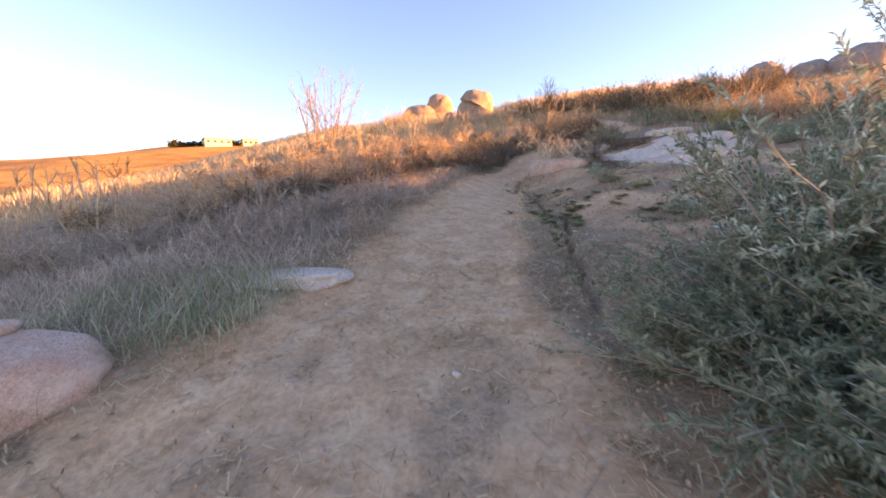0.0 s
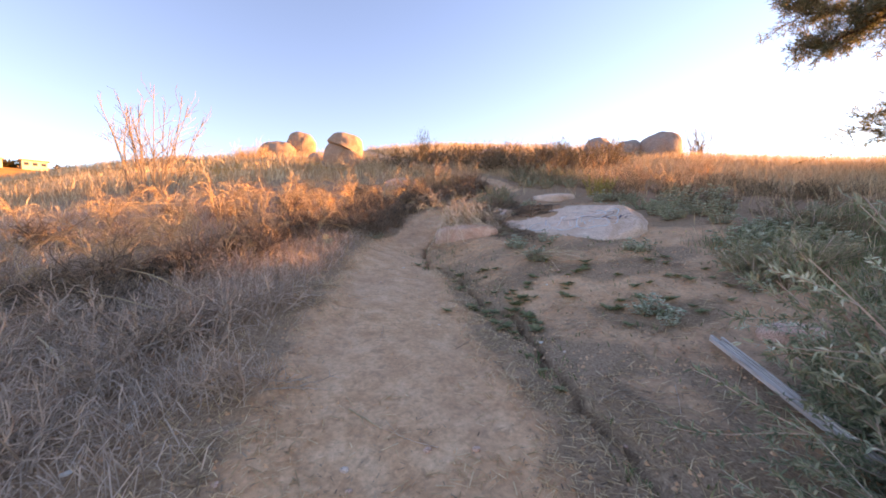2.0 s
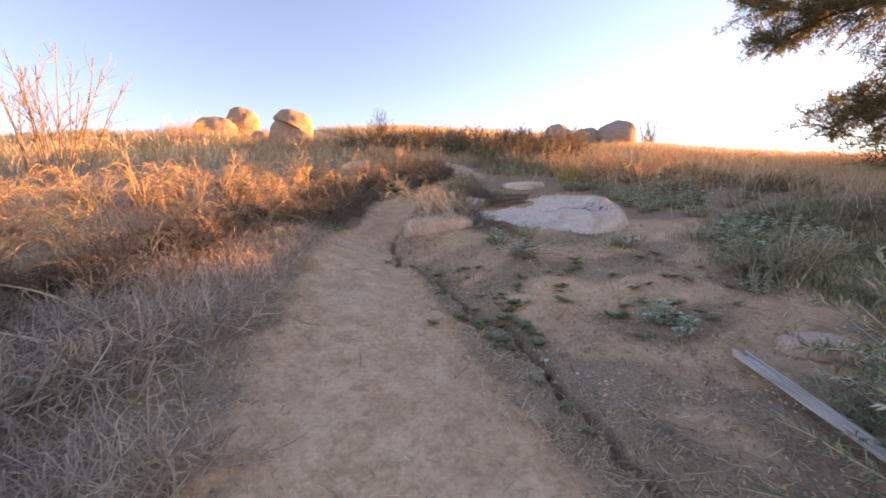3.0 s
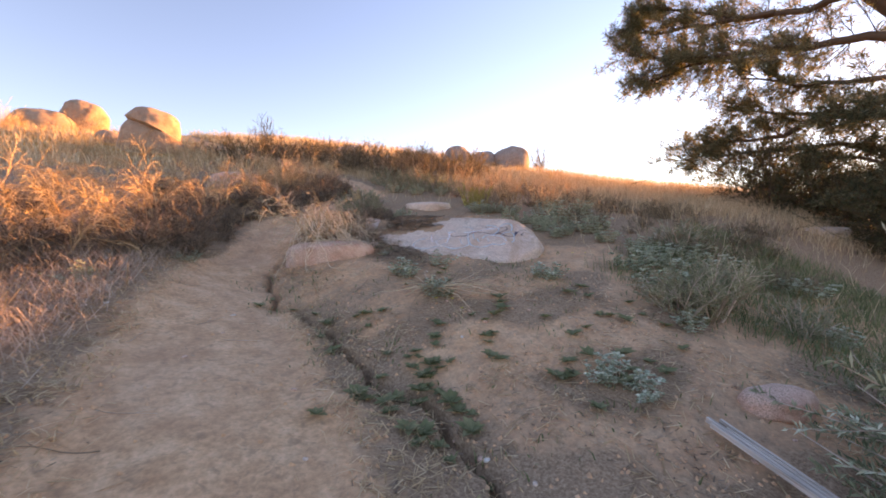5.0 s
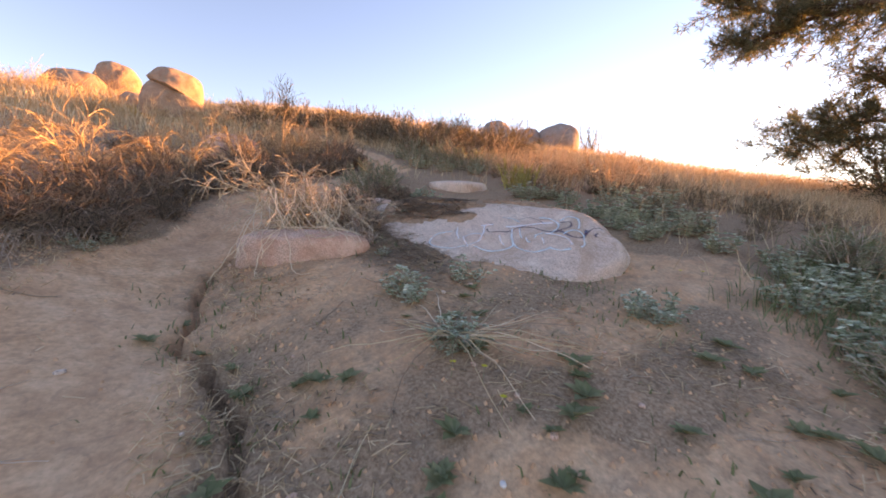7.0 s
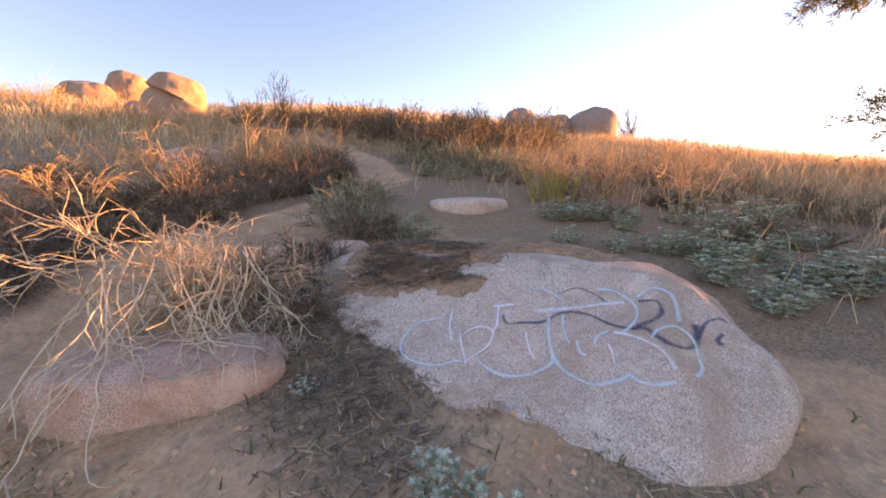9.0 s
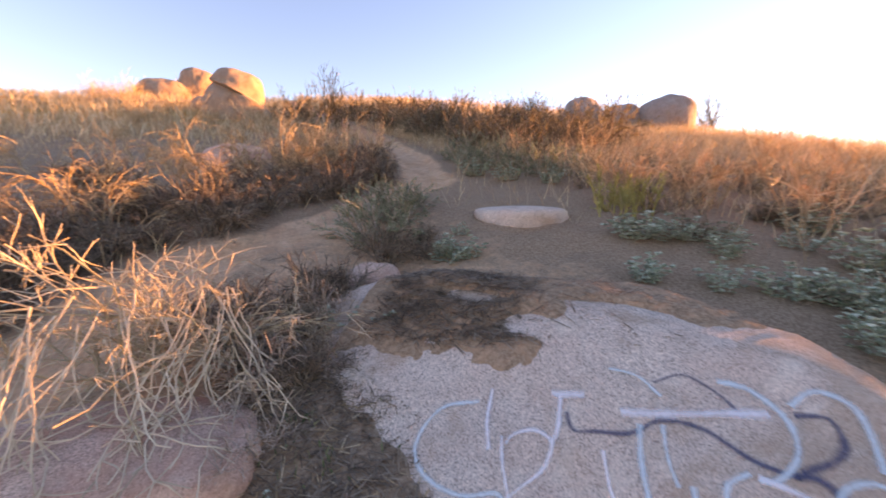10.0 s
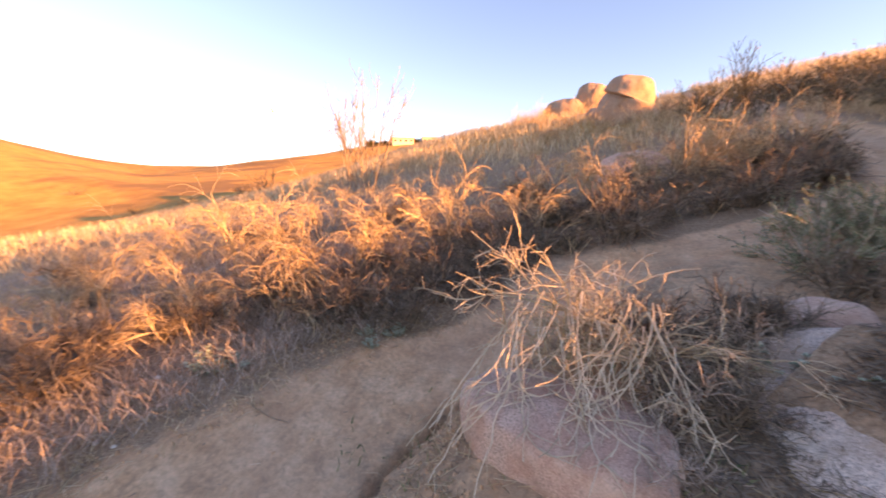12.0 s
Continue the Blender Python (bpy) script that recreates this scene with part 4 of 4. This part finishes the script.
x, y = field(8000, 3.0, 4.4, 7.4, 9.3, 0.08, lambda x, y: np.exp(-((x - 3.55) / 0.42) ** 2 - ((y - 8.5) / 0.75) ** 2), 61)
chips("needle_litter", "dead brown needles between two boulders", x, y, 0.08, 0.005, DRYBROWN)
mound = lambda x, y: 1 - sstep(0.35, 1.0, ((x - 4.25) / 0.75) ** 2 + ((y - 9.25) / 0.75) ** 2)
x, y = field(9000, 3.4, 5.1, 8.4, 10.2, 0.08, mound, 53)
chips("needle_litter", "matted dark dead needles heaped against a boulder", x, y, 0.11, 0.004, DRYBROWN, 0.02)
u, v = field(6500, -1.6, 0.0, 0.4, 1.45, 0.07, lambda u, v: sstep(0.5, 0.6, v) * (1 - 0.9 * sstep(-0.9, -0.5, u)), 58)
x, y = FACE_O.x + FACE_U.x * u + FACE_V.x * v, FACE_O.y + FACE_U.y * u + FACE_V.y * v
hits = [HEAP_TREE.ray_cast(Vector((a, b, 6)), Vector((0, 0, -1)))[0] for a, b in zip(x, y)]
ok = np.array([h is not None for h in hits])
chips("needle_litter", "matted dark dead needles lying over a boulder", x[ok], y[ok], 0.1, 0.005, DRYBROWN, 0.004, np.array([h.z for h in hits if h]))
gul = lambda x, y: np.exp(-((x - gully_x(y)) / 0.2) ** 2)
x, y = field(1100, 1.2, 2.6, 3.0, 9.0, 0.05, gul, 54)
blades("weeds", "low green weeds growing along the gully", x, y, 0.08, 0.012, 1.0, GREEN)


def clods(name, label, x, y, size):
    """Crumbs of dry earth as one mesh: low uneven lumps, half sunk."""
    rng = np.random.RandomState(77)
    n = len(x)
    r = size * rng.uniform(0.3, 1.3, n) ** 1.6
    z = ground_z(x, y)
    k = 5
    P = np.zeros((n, k + 1, 3))
    a0 = rng.uniform(0, 6.28, n)
    for q in range(k):
        rr = r * rng.uniform(0.65, 1.25, n)
        P[:, q] = np.stack([x + rr * np.cos(a0 + 6.283 * q / k), y + rr * np.sin(a0 + 6.283 * q / k), z - 0.3 * r], 1)
    P[:, k] = np.stack([x + 0.3 * r * rng.uniform(-1, 1, n), y + 0.3 * r * rng.uniform(-1, 1, n), z + 0.75 * r], 1)
    base = np.arange(n)[:, None] * (k + 1)
    me = bpy.data.meshes.new(name)
    me.from_pydata(P.reshape(-1, 3).tolist(), [], np.concatenate([base + np.array([q, (q + 1) % k, k]) for q in range(k)]).tolist())
    me.materials.append(SOIL)
    return tagged(new(name, me), label, "soil", kind="stuff")


x, y = field(9000, -1.6, 5.4, 0.6, 9.6, 0.14, lambda x, y: (0.12 + 0.8 * sstep(0.8, 1.3, np.abs(path_side(x, y)))) * (1 - np.exp(-((x - 3.6) / 0.7) ** 2 - ((y - 8.6) / 1.0) ** 2)), 57)
clods("soil_crumbs", "crumbs of dry tan earth on the bank", x, y, 0.016)


def rosette(name, label, leaves, length):
    root = plant(name, label, "weed", "leafy weeds on the bank")
    for k in range(leaves):
        g = Geo()
        a = 6.283 * k / leaves + R.uniform(-0.3, 0.3)
        d = Vector((math.cos(a), math.sin(a), R.uniform(0.15, 0.7)))
        L = length * R.uniform(0.7, 1.25)
        g.leaf(Vector((0, 0, 0.01)), d, Vector((0, 0, 1)), L, L * 0.28)
        part("leaf", g, GREEN, root)
    return root


spots = [(1.95, 5.85), (2.05, 5.75), (1.6, 5.75), (1.75, 5.9), (2.05, 5.4), (1.95, 5.3), (1.65, 5.2), (2.4, 6.2), (2.3, 5.9), (1.15, 5.9), (2.6, 5.6)]
spots += [(R.uniform(1.9, 3.6), R.uniform(4.8, 7.4)) for k in range(34)] + [(R.uniform(3.0, 4.6), R.uniform(4.6, 6.6)) for k in range(20)] + [(1.95 + R.uniform(-0.15, 0.15), 5.9 + R.uniform(-0.15, 0.15)) for k in range(6)] + [(2.15 + R.uniform(-0.15, 0.2), 6.05 + R.uniform(-0.15, 0.15)) for k in range(8)] + [(1.55 + R.uniform(-0.1, 0.1), 6.0 + R.uniform(-0.15, 0.15)) for k in range(5)] + [(1.58 + R.uniform(-0.1, 0.1), 5.45 + R.uniform(-0.15, 0.15)) for k in range(5)] + [(float(gully_x(v)) + R.uniform(-0.2, 0.15), v) for v in np.linspace(4.2, 8.4, 16)]
scatter(rosette("weed", "small green leafy weed in bare soil", 9, 0.085), spots, 0.6, 1.3, 0.0)

# flattened dead herb with radiating pale stems and a few yellow flowers
deadherb = plant("dead_herb", "flattened dead herb with radiating pale stems", "plant")
for k in range(54):
    g = Geo()
    a = R.uniform(0, 6.283)
    L = R.uniform(0.25, 0.66) * (1.25 if math.sin(a) < 0 else 0.85)
    pts = sway(Vector((R.uniform(-0.05, 0.05), R.uniform(-0.05, 0.05), 0.06)), Vector((math.cos(a), math.sin(a), 0.35)), L, 6, 0.24, 0.1)
    pts = [Vector((p.x, p.y, max(p.z, gz(2.95 + p.x, 6.8 + p.y) - gz(2.95, 6.8) + 0.006))) for p in pts]
    g.tube([p + Vector((0, 0, 0.025)) for p in pts], 0.0042, 0.002)
    part("stem", g, R.choice((BLEACHED, PALE, DRYBROWN)), deadherb)
deadherb.matrix_world = pose(2.95, 6.8, gz(2.95, 6.8))
for fx, fy in ((2.78, 6.62), (2.9, 6.5), (2.82, 6.28), (5.45, 6.55), (5.55, 6.4)):
    g = Geo()
    top = gz(fx, fy) + 0.09
    g.tube([Vector((fx, fy, top - 0.1)), Vector((fx + 0.01, fy, top))], 0.002, 0.0015)
    root = tagged(new("flower", g.mesh("flower", GREEN)), "small bright yellow flower on a thin stem", "flower", "yellow flowers")
    h = Geo()
    for k in range(8):
        a = 0.785 * k
        h.leaf(Vector((fx + 0.01, fy, top)), Vector((math.cos(a), math.sin(a), 0.3)), Vector((0, 0, 1)), 0.022, 0.007)
    part("petals", h, YELLOW, root)


# ---- pine and the dark thicket beside it ----
def pine_tree():
    root = tagged(new("pine_tree"), "leaning pine with long limbs and dark green needles", "tree")
    base = Vector((14.6, -0.4, 0))
    base.z = gz(base.x, base.y) - 0.2
    line = [base, Vector((14.5, 0.7, 3.4)), Vector((14.42, 1.8, 5.24)), Vector((14.4, 2.5, 6.5)), Vector((14.36, 3.3, 7.6)), Vector((14.35, 4.1, 8.7)), Vector((14.3, 5.1, 9.9)), Vector((14.2, 6.0, 12.4))]
    tr = Geo()
    tr.tube(line, 0.34, 0.1, 10)
    part("trunk", tr, BARK, root, smooth=True)
    fork = Geo()
    fork.tube([Vector((14.7, 0.6, 2.2)), Vector((14.85, 2.2, 3.5)), Vector((14.92, 2.72, 5.4)), Vector((14.94, 3.0, 7.5)), Vector((14.95, 3.2, 10.2))], 0.16, 0.07, 8)
    part("fork", fork, BARK, root, smooth=True)
    needles = Geo()

    def tuft_at(p, d, n, ln):
        for q in range(n):
            dd = (d.normalized() * 0.6 + rv(1.0)).normalized()
            needles.leaf(p + rv(0.04), dd, rv(), ln * R.uniform(0.7, 1.2), 0.006)

    def limb(r, dense, *pts):
        """A bent limb through pts; its side branches and needles thicken towards the tip."""
        ctrl = [Vector(p) for p in pts]
        main = []
        for a, b in zip(ctrl, ctrl[1:]):
            main += [a.lerp(b, k / 3) + rv(0.05) for k in range(3)]
        main.append(ctrl[-1])
        g = Geo()
        g.tube(main, r, 0.02, 6)
        ob = part("limb", g, BARK, root, smooth=True)
        side = Geo()
        n = len(main)
        length = sum((b - a).length for a, b in zip(main, main[1:]))
        for i in range(2, n):
            f = i / n
            along = (main[i] - main[i - 1]).normalized()
            for k in range(max(1, round(dense * (0.25 + 0.75 * f)))):
                d2 = along * 0.9 + rv(0.9)
                br = sway(main[i].lerp(main[i - 1], R.random()), d2, min(length * 0.3, 1.8) * R.uniform(0.4, 1.0) * (1.15 - 0.6 * f), 4, 0.18, -0.02)
                side.tube(br, 0.016, 0.006)
                for j in range(1, 5):
                    for m in range(3):
                        d3 = (br[j] - br[j - 1]).normalized() + rv(0.7) + Vector((0, 0, 0.25))
                        tw = sway(br[j], d3, R.uniform(0.18, 0.42), 2, 0.2, 0.0)
                        side.tube(tw, 0.006, 0.004)
                        tuft_at(tw[1], tw[1] - tw[0], 6, 0.17)
                        tuft_at(tw[2], tw[2] - tw[1], 11, 0.19)
        tagged(part("twig_mass", side, BARK, ob), kind="stuff")

    limb(0.1, 6, (14.37, 3.8, 8.15), (14.55, 4.7, 8.2), (14.8, 6.2, 8.65), (14.85, 7.8, 9.6), (14.8, 9.0, 10.3))
    limb(0.12, 7, (14.42, 2.65, 6.7), (14.37, 3.65, 6.95), (14.35, 4.65, 7.1), (14.6, 5.6, 7.45), (15.0, 7.0, 7.75), (15.1, 8.3, 8.2), (14.8, 9.5, 8.85))
    limb(0.08, 7, (14.6, 5.6, 7.45), (14.4, 6.6, 7.6), (14.4, 7.9, 7.5), (14.5, 9.0, 7.4))
    limb(0.07, 6, (14.6, 5.4, 8.4), (14.7, 7.0, 8.8), (14.8, 8.6, 9.2), (14.7, 9.4, 9.5))
    limb(0.11, 4, (14.85, 2.6, 4.85), (14.66, 3.25, 5.05), (14.67, 4.25, 5.35), (15.1, 5.4, 5.7), (15.2, 6.3, 6.0))
    limb(0.08, 5, (14.67, 4.25, 5.35), (14.9, 5.2, 5.0), (15.3, 6.4, 5.1), (15.6, 7.2, 5.3))
    limb(0.09, 5, (14.9, 2.4, 4.0), (16.1, 4.1, 4.7), (16.25, 5.8, 4.8), (16.35, 7.1, 4.95), (16.3, 8.1, 4.9))
    limb(0.08, 4, (14.4, 2.5, 5.8), (14.0, 3.6, 5.85), (13.95, 4.8, 6.05), (14.2, 6.1, 6.7))
    limb(0.09, 5, (14.36, 3.3, 7.6), (15.8, 3.9, 9.1), (16.3, 5.3, 10.4), (15.95, 7.6, 11.6))
    limb(0.08, 5, (14.3, 5.1, 9.9), (14.0, 6.6, 10.6), (13.9, 8.0, 11.2), (13.8, 9.0, 11.5))
    limb(0.08, 5, (14.4, 2.5, 6.5), (13.6, 2.2, 7.2), (13.0, 2.6, 7.9), (12.6, 3.4, 8.4))
    limb(0.08, 4, (14.42, 1.8, 5.24), (14.0, 0.6, 6.0), (13.6, -0.8, 6.6), (13.2, -2.2, 6.8))
    limb(0.08, 4, (14.36, 3.3, 7.6), (14.9, 1.6, 8.6), (15.2, 0.0, 9.4), (15.4, -1.2, 9.8))
    limb(0.07, 4, (14.85, 2.2, 3.5), (14.3, 2.9, 3.7), (13.9, 3.8, 4.0), (13.8, 4.6, 4.2))
    limb(0.07, 4, (14.9, 2.6, 4.6), (14.0, 2.6, 4.7), (13.5, 3.2, 4.9), (13.3, 3.9, 5.0))
    limb(0.06, 4, (14.7, 1.4, 2.8), (13.9, 2.2, 3.0), (13.6, 3.1, 3.2), (13.6, 3.8, 3.2))
    limb(0.06, 4, (14.7, 1.4, 2.8), (14.4, 3.0, 2.6), (14.5, 4.2, 2.9), (14.8, 5.2, 3.3))
    limb(0.06, 4, (14.2, 6.0, 12.4), (14.1, 7.0, 12.9), (14.0, 8.0, 13.0))
    tagged(part("needle_mass", needles, NEEDLE, root), kind="stuff")


pine_tree()
thick = leafy_shrub("bush", "dark leafy thicket bush under the pine, some added for shade", 2.6, 0.75, 28, 34, 0.055, 0.011, BARK, DARKLEAF, "thicket under the pine", shoots=8)
# bushes south of y = 0 stay unseen, added to shade the trail's start
scatter(thick, [(15.2, 6.3), (15.8, 5.2), (13.9, 5.4), (14.6, 3.9), (13.2, 3.0), (14.4, 2.0), (15.8, 3.2), (13.4, 1.0), (15.0, 0.4), (13.0, -0.8), (14.5, -1.8), (12.6, -2.6), (14.2, -3.6), (12.2, -4.6), (13.8, -5.6), (16.2, 1.4), (16.4, -1.0), (11.8, -6.4), (13.2, -7.6)], 0.75, 1.25)
# extra bushes, several out of view, added to keep sun off the trail
scatter(thick, [(16.6, 5.2), (17.4, 3.9), (18.0, 2.2), (17.8, 0.0), (15.4, 2.6), (15.2, -0.6), (14.0, 0.6), (15.6, 1.8), (16.0, 4.2), (12.6, 1.9), (12.4, 0.2), (13.9, 3.4), (12.0, -1.4), (15.8, -2.6), (17.0, 6.0), (12.9, 2.6)], 0.85, 1.2)


# ---- tall dead weeds on the skyline ----
def tall_weed(name, label, height, stalks, branch, mat):
    root = plant(name, label, "weed", "tall dead weeds")
    for s in range(stalks):
        g = Geo()
        main = sway(Vector((R.uniform(-0.35, 0.35), R.uniform(-0.35, 0.35), -0.05)), Vector((R.uniform(-0.3, 0.3), R.uniform(-0.3, 0.3), 1)), height * R.uniform(0.55, 1.05), 8, 0.06, 0.0)
        g.tube(main, 0.016, 0.007, 4)
        for k in range(branch):
            i = R.randint(3, 7)
            br = sway(main[i], (main[i + 1] - main[i]).normalized() + rv(0.75), height * R.uniform(0.08, 0.22), 3, 0.15, 0.0)
            g.tube(br, 0.008, 0.005)
            for q in range(2):
                g.tube(sway(br[R.randint(1, 3)], Vector((0, 0, 1)) + rv(0.8), height * 0.06, 2, 0.2, 0.0), 0.005, 0.003)
        part("stalk", g, mat, root)
    return root


scatter(tall_weed("tall_weed", "tall thin dead weed stalks against the sky", 3.5, 9, 10, DRYBROWN), [(-4.7, 17.0), (-5.4, 17.6)], 1.05, 1.25)
scatter(tall_weed("tall_weed", "pale dead weed stalks in the meadow", 1.4, 5, 6, PALE), [(-6.3, 6.3), (-7.2, 6.9), (-5.2, 6.0)], 0.8, 1.05)
scatter(tall_weed("tall_weed", "plume-like dead weed stalks on the crest", 2.3, 9, 12, OLIVE), [(20.3, 17.0), (20.7, 17.3), (5.2, 21.0), (5.8, 21.6)], 0.9, 1.05)
yellow = tall_weed("weed", "upright yellowish weed lit by the sun", 0.75, 12, 14, plant_material("yellow_stems", [(0.0, (0.35, 0.3, 0.1)), (1.0, (0.55, 0.48, 0.18))]))
scatter(yellow, [(7.25, 10.2), (7.4, 10.4)], 0.7, 0.95)


# ---- houses on the far hill ----
def box(g, x0, x1, y0, y1, z0, z1):
    n = len(g.v)
    g.v += [Vector((x, y, z)) for z in (z0, z1) for x, y in ((x0, y0), (x1, y0), (x1, y1), (x0, y1))]
    g.f += [(n, n + 3, n + 2, n + 1), (n + 4, n + 5, n + 6, n + 7)] + [(n + k, n + (k + 1) % 4, n + 4 + (k + 1) % 4, n + 4 + k) for k in range(4)]


def plain(name, color, rough=0.85):
    m, t, b = nodes_of(name, rough)
    t.links.new(mixc(t, noise_fac(t, 1.5, 6), color, tuple(c * 0.75 for c in color)), b.inputs["Base Color"])
    return m


STUCCO, ROOF, PANE = plain("pale_stucco", (0.72, 0.6, 0.45)), plain("flat_roof", (0.45, 0.36, 0.28)), plain("dark_window", (0.06, 0.07, 0.08), 0.2)


def house(az, dist, width, depth, height, windows, label):
    root = tagged(new("house"), label, "house", "houses on the far hill")
    g = Geo()
    box(g, -width / 2, width / 2, -depth / 2, depth / 2, -2, height)
    part("wall", g, STUCCO, root)
    g = Geo()
    box(g, -width / 2 - 0.6, width / 2 + 0.6, -depth / 2 - 0.6, depth / 2 + 0.6, height + 0.004, height + 0.45)
    part("roof", g, ROOF, root)
    for k in range(windows):
        cx = (k + 0.5) / windows * width - width / 2
        g = Geo()
        box(g, cx - 0.7, cx + 0.7, -depth / 2 - 0.05, -depth / 2 + 0.1, height * 0.35, height * 0.75)
        part("window", g, PANE, root)
    x, y = -dist * math.sin(radians(az)), dist * math.cos(radians(az))
    root.matrix_world = pose(x, y, gz(x, y), 0, 0, az + 8)


house(30.3, 232, 12, 8, 2.8, 4, "long low cream house on the far hilltop")
house(26.6, 236, 7.5, 7, 3.0, 3, "small flat-roofed cream house on the far hilltop")
far_tree = leafy_shrub("tree", "dark round tree on the far hilltop", 4.2, 0.8, 26, 30, 0.5, 0.16, BARK, DARKLEAF, "trees on the far hill", shoots=8)
scatter(far_tree, [(-236 * math.sin(radians(a)), 236 * math.cos(radians(a))) for a in (32.2, 33.1, 33.9, 34.8, 28.4, 24.4, 23.4)], 0.7, 1.1)
scatter(b4, [(-80 * math.sin(radians(a)) * k, 80 * math.cos(radians(a)) * k) for a, k in ((40, 0.5), (44, 0.6), (48, 0.9), (52, 0.7), (58, 0.8), (34, 1.3), (46, 1.5), (55, 1.6), (65, 1.2), (38, 1.1))], 1.3, 2.2)

# the daytime moon
moon_bm = bmesh.new()
bmesh.ops.create_icosphere(moon_bm, subdivisions=4, radius=12)
moon_me = bpy.data.meshes.new("moon")
moon_bm.to_mesh(moon_me)
moon_bm.free()
moon_me.materials.append(plain("moon_dust", (0.8, 0.8, 0.8)))
moon = tagged(new("moon", moon_me), "pale gibbous daytime moon in a clear sky", "moon")
moon.matrix_world = pose(-2500 * math.sin(radians(49)) * math.cos(radians(11.6)), 2500 * math.cos(radians(49)) * math.cos(radians(11.6)), 2500 * math.sin(radians(11.6)))


# ---- small things on the ground ----
def plank():
    wood, t, b = nodes_of("weathered_wood", 0.9)
    c = t.nodes.new("ShaderNodeTexCoord")
    mp = nd(t, "ShaderNodeMapping", {"Vector": c.outputs["Object"]}, Scale=(60, 3, 60))
    nz = nd(t, "ShaderNodeTexNoise", {"Vector": mp.outputs[0]}, Scale=1.0, Detail=6)
    t.links.new(ramp(t, nz.outputs["Fac"], [(0.3, (0.3, 0.26, 0.22)), (0.5, (0.56, 0.5, 0.45)), (0.7, (0.74, 0.69, 0.63))]), b.inputs["Base Color"])
    bump(t, b, nz.outputs["Fac"], 0.6, 0.01)
    root = tagged(new("wooden_plank"), "split weathered grey wooden plank lying on soil", "plank")
    for k, (x0, w, y1) in enumerate(((-0.045, 0.022, 0.6), (-0.021, 0.026, 0.66), (0.008, 0.02, 0.55), (0.03, 0.018, 0.63))):
        g = Geo()
        box(g, x0, x0 + w, -0.95, y1, 0, 0.03 + 0.004 * k)
        for v in g.v:
            v.x += 0.03 * v.y * v.y * (1 if v.y > 0 else -0.3) * (k - 1.5)
            v.z += 0.02 * math.sin(v.y * 3 + k) * 0.4
        part("splinter", g, wood, root)
    root.matrix_world = pose(2.79, 3.7, gz(2.79, 3.7) + 0.06, 9, 3, -28.5)


plank()


def stick(x, y, length, turn, r, mat=PALE):
    g = Geo()
    d = Vector((math.cos(turn), math.sin(turn), 0))
    p0 = Vector((x, y, 0))
    pts = []
    for p in sway(p0, d, length, 8, 0.12, 0.0):
        pts.append(Vector((p.x, p.y, gz(p.x, p.y) + r + abs(p.z) * 0.25)))
    g.tube(pts, r, r * 0.4, 4)
    k = R.randint(3, 5)
    e = sway(pts[k], (pts[k + 1] - pts[k]).normalized() + rv(0.5), length * 0.35, 3, 0.15, 0.0)
    e = [Vector((p.x, p.y, max(p.z, gz(p.x, p.y) + r * 0.6))) for p in e]
    g.tube(e, r * 0.6, r * 0.3, 4)
    ob = new("twig", g.mesh("twig", mat))
    return tagged(ob, "thin pale dry twig lying on the soil", "twig", "fallen twigs")


for k in range(60):
    tx, ty = R.uniform(-1.6, 4.2), R.uniform(1.2, 9.0)
    stick(tx, ty, R.uniform(0.12, 0.4), R.uniform(0, 6.28), R.uniform(0.0022, 0.004), R.choice((PALE, GREYSTEM, DRYBROWN)))
for tx, ty, ln, an in ((1.75, 5.55, 0.5, 2.6), (1.95, 6.35, 0.45, 0.6), (2.1, 6.0, 0.4, 4.1), (1.5, 6.8, 0.5, 0.1), (-0.1, 4.4, 0.3, -1.0), (2.9, 3.9, 0.6, 3.6), (2.7, 3.4, 0.5, 2.4)):
    stick(tx, ty, ln, an, 0.005)
for bx, by, ln, an in ((-1.25, 6.3, 1.0, 2.75), (-1.5, 6.1, 0.8, 3.0), (-1.9, 5.2, 0.7, 2.2)):
    g = Geo()
    g.tube(sway(Vector((bx, by, gz(bx, by) + 0.03)), Vector((math.cos(an), math.sin(an), 0.55)), ln, 9, 0.08, 0.04), 0.01, 0.004, 5)
    tagged(new("branch", g.mesh("branch", PALE)), "pale bare arching branch over dry brush", "branch", "bare branches")
for k in range(70):
    px, py = R.uniform(-1.6, 4.5), R.uniform(1.0, 9.5)
    s = R.uniform(0.008, 0.03)
    rock("stone", (px, py), (s, s * 0.8, s * 0.6), R.uniform(0, 360), k + 60, R.choice((GRANITE, PINK, PINK)), "small stone lying on the trail soil", 0.2, 2, group="small stones")
for wx, wy, s in ((-1.3, 4.5, 0.03), (-1.2, 3.2, 0.035), (-1.45, 4.2, 0.025), (-0.35, 8.6, 0.03), (0.2, 8.05, 0.02), (2.6, 6.05, 0.02), (1.85, 5.1, 0.025)):
    rock("stone", (wx, wy), (s, s * 0.7, s * 0.5), wx * 90, int(wx * 10) + 90, plain("white_stone", (0.8, 0.77, 0.72)), "small white stone lying in dry litter", 0.25, 2, group="small stones")
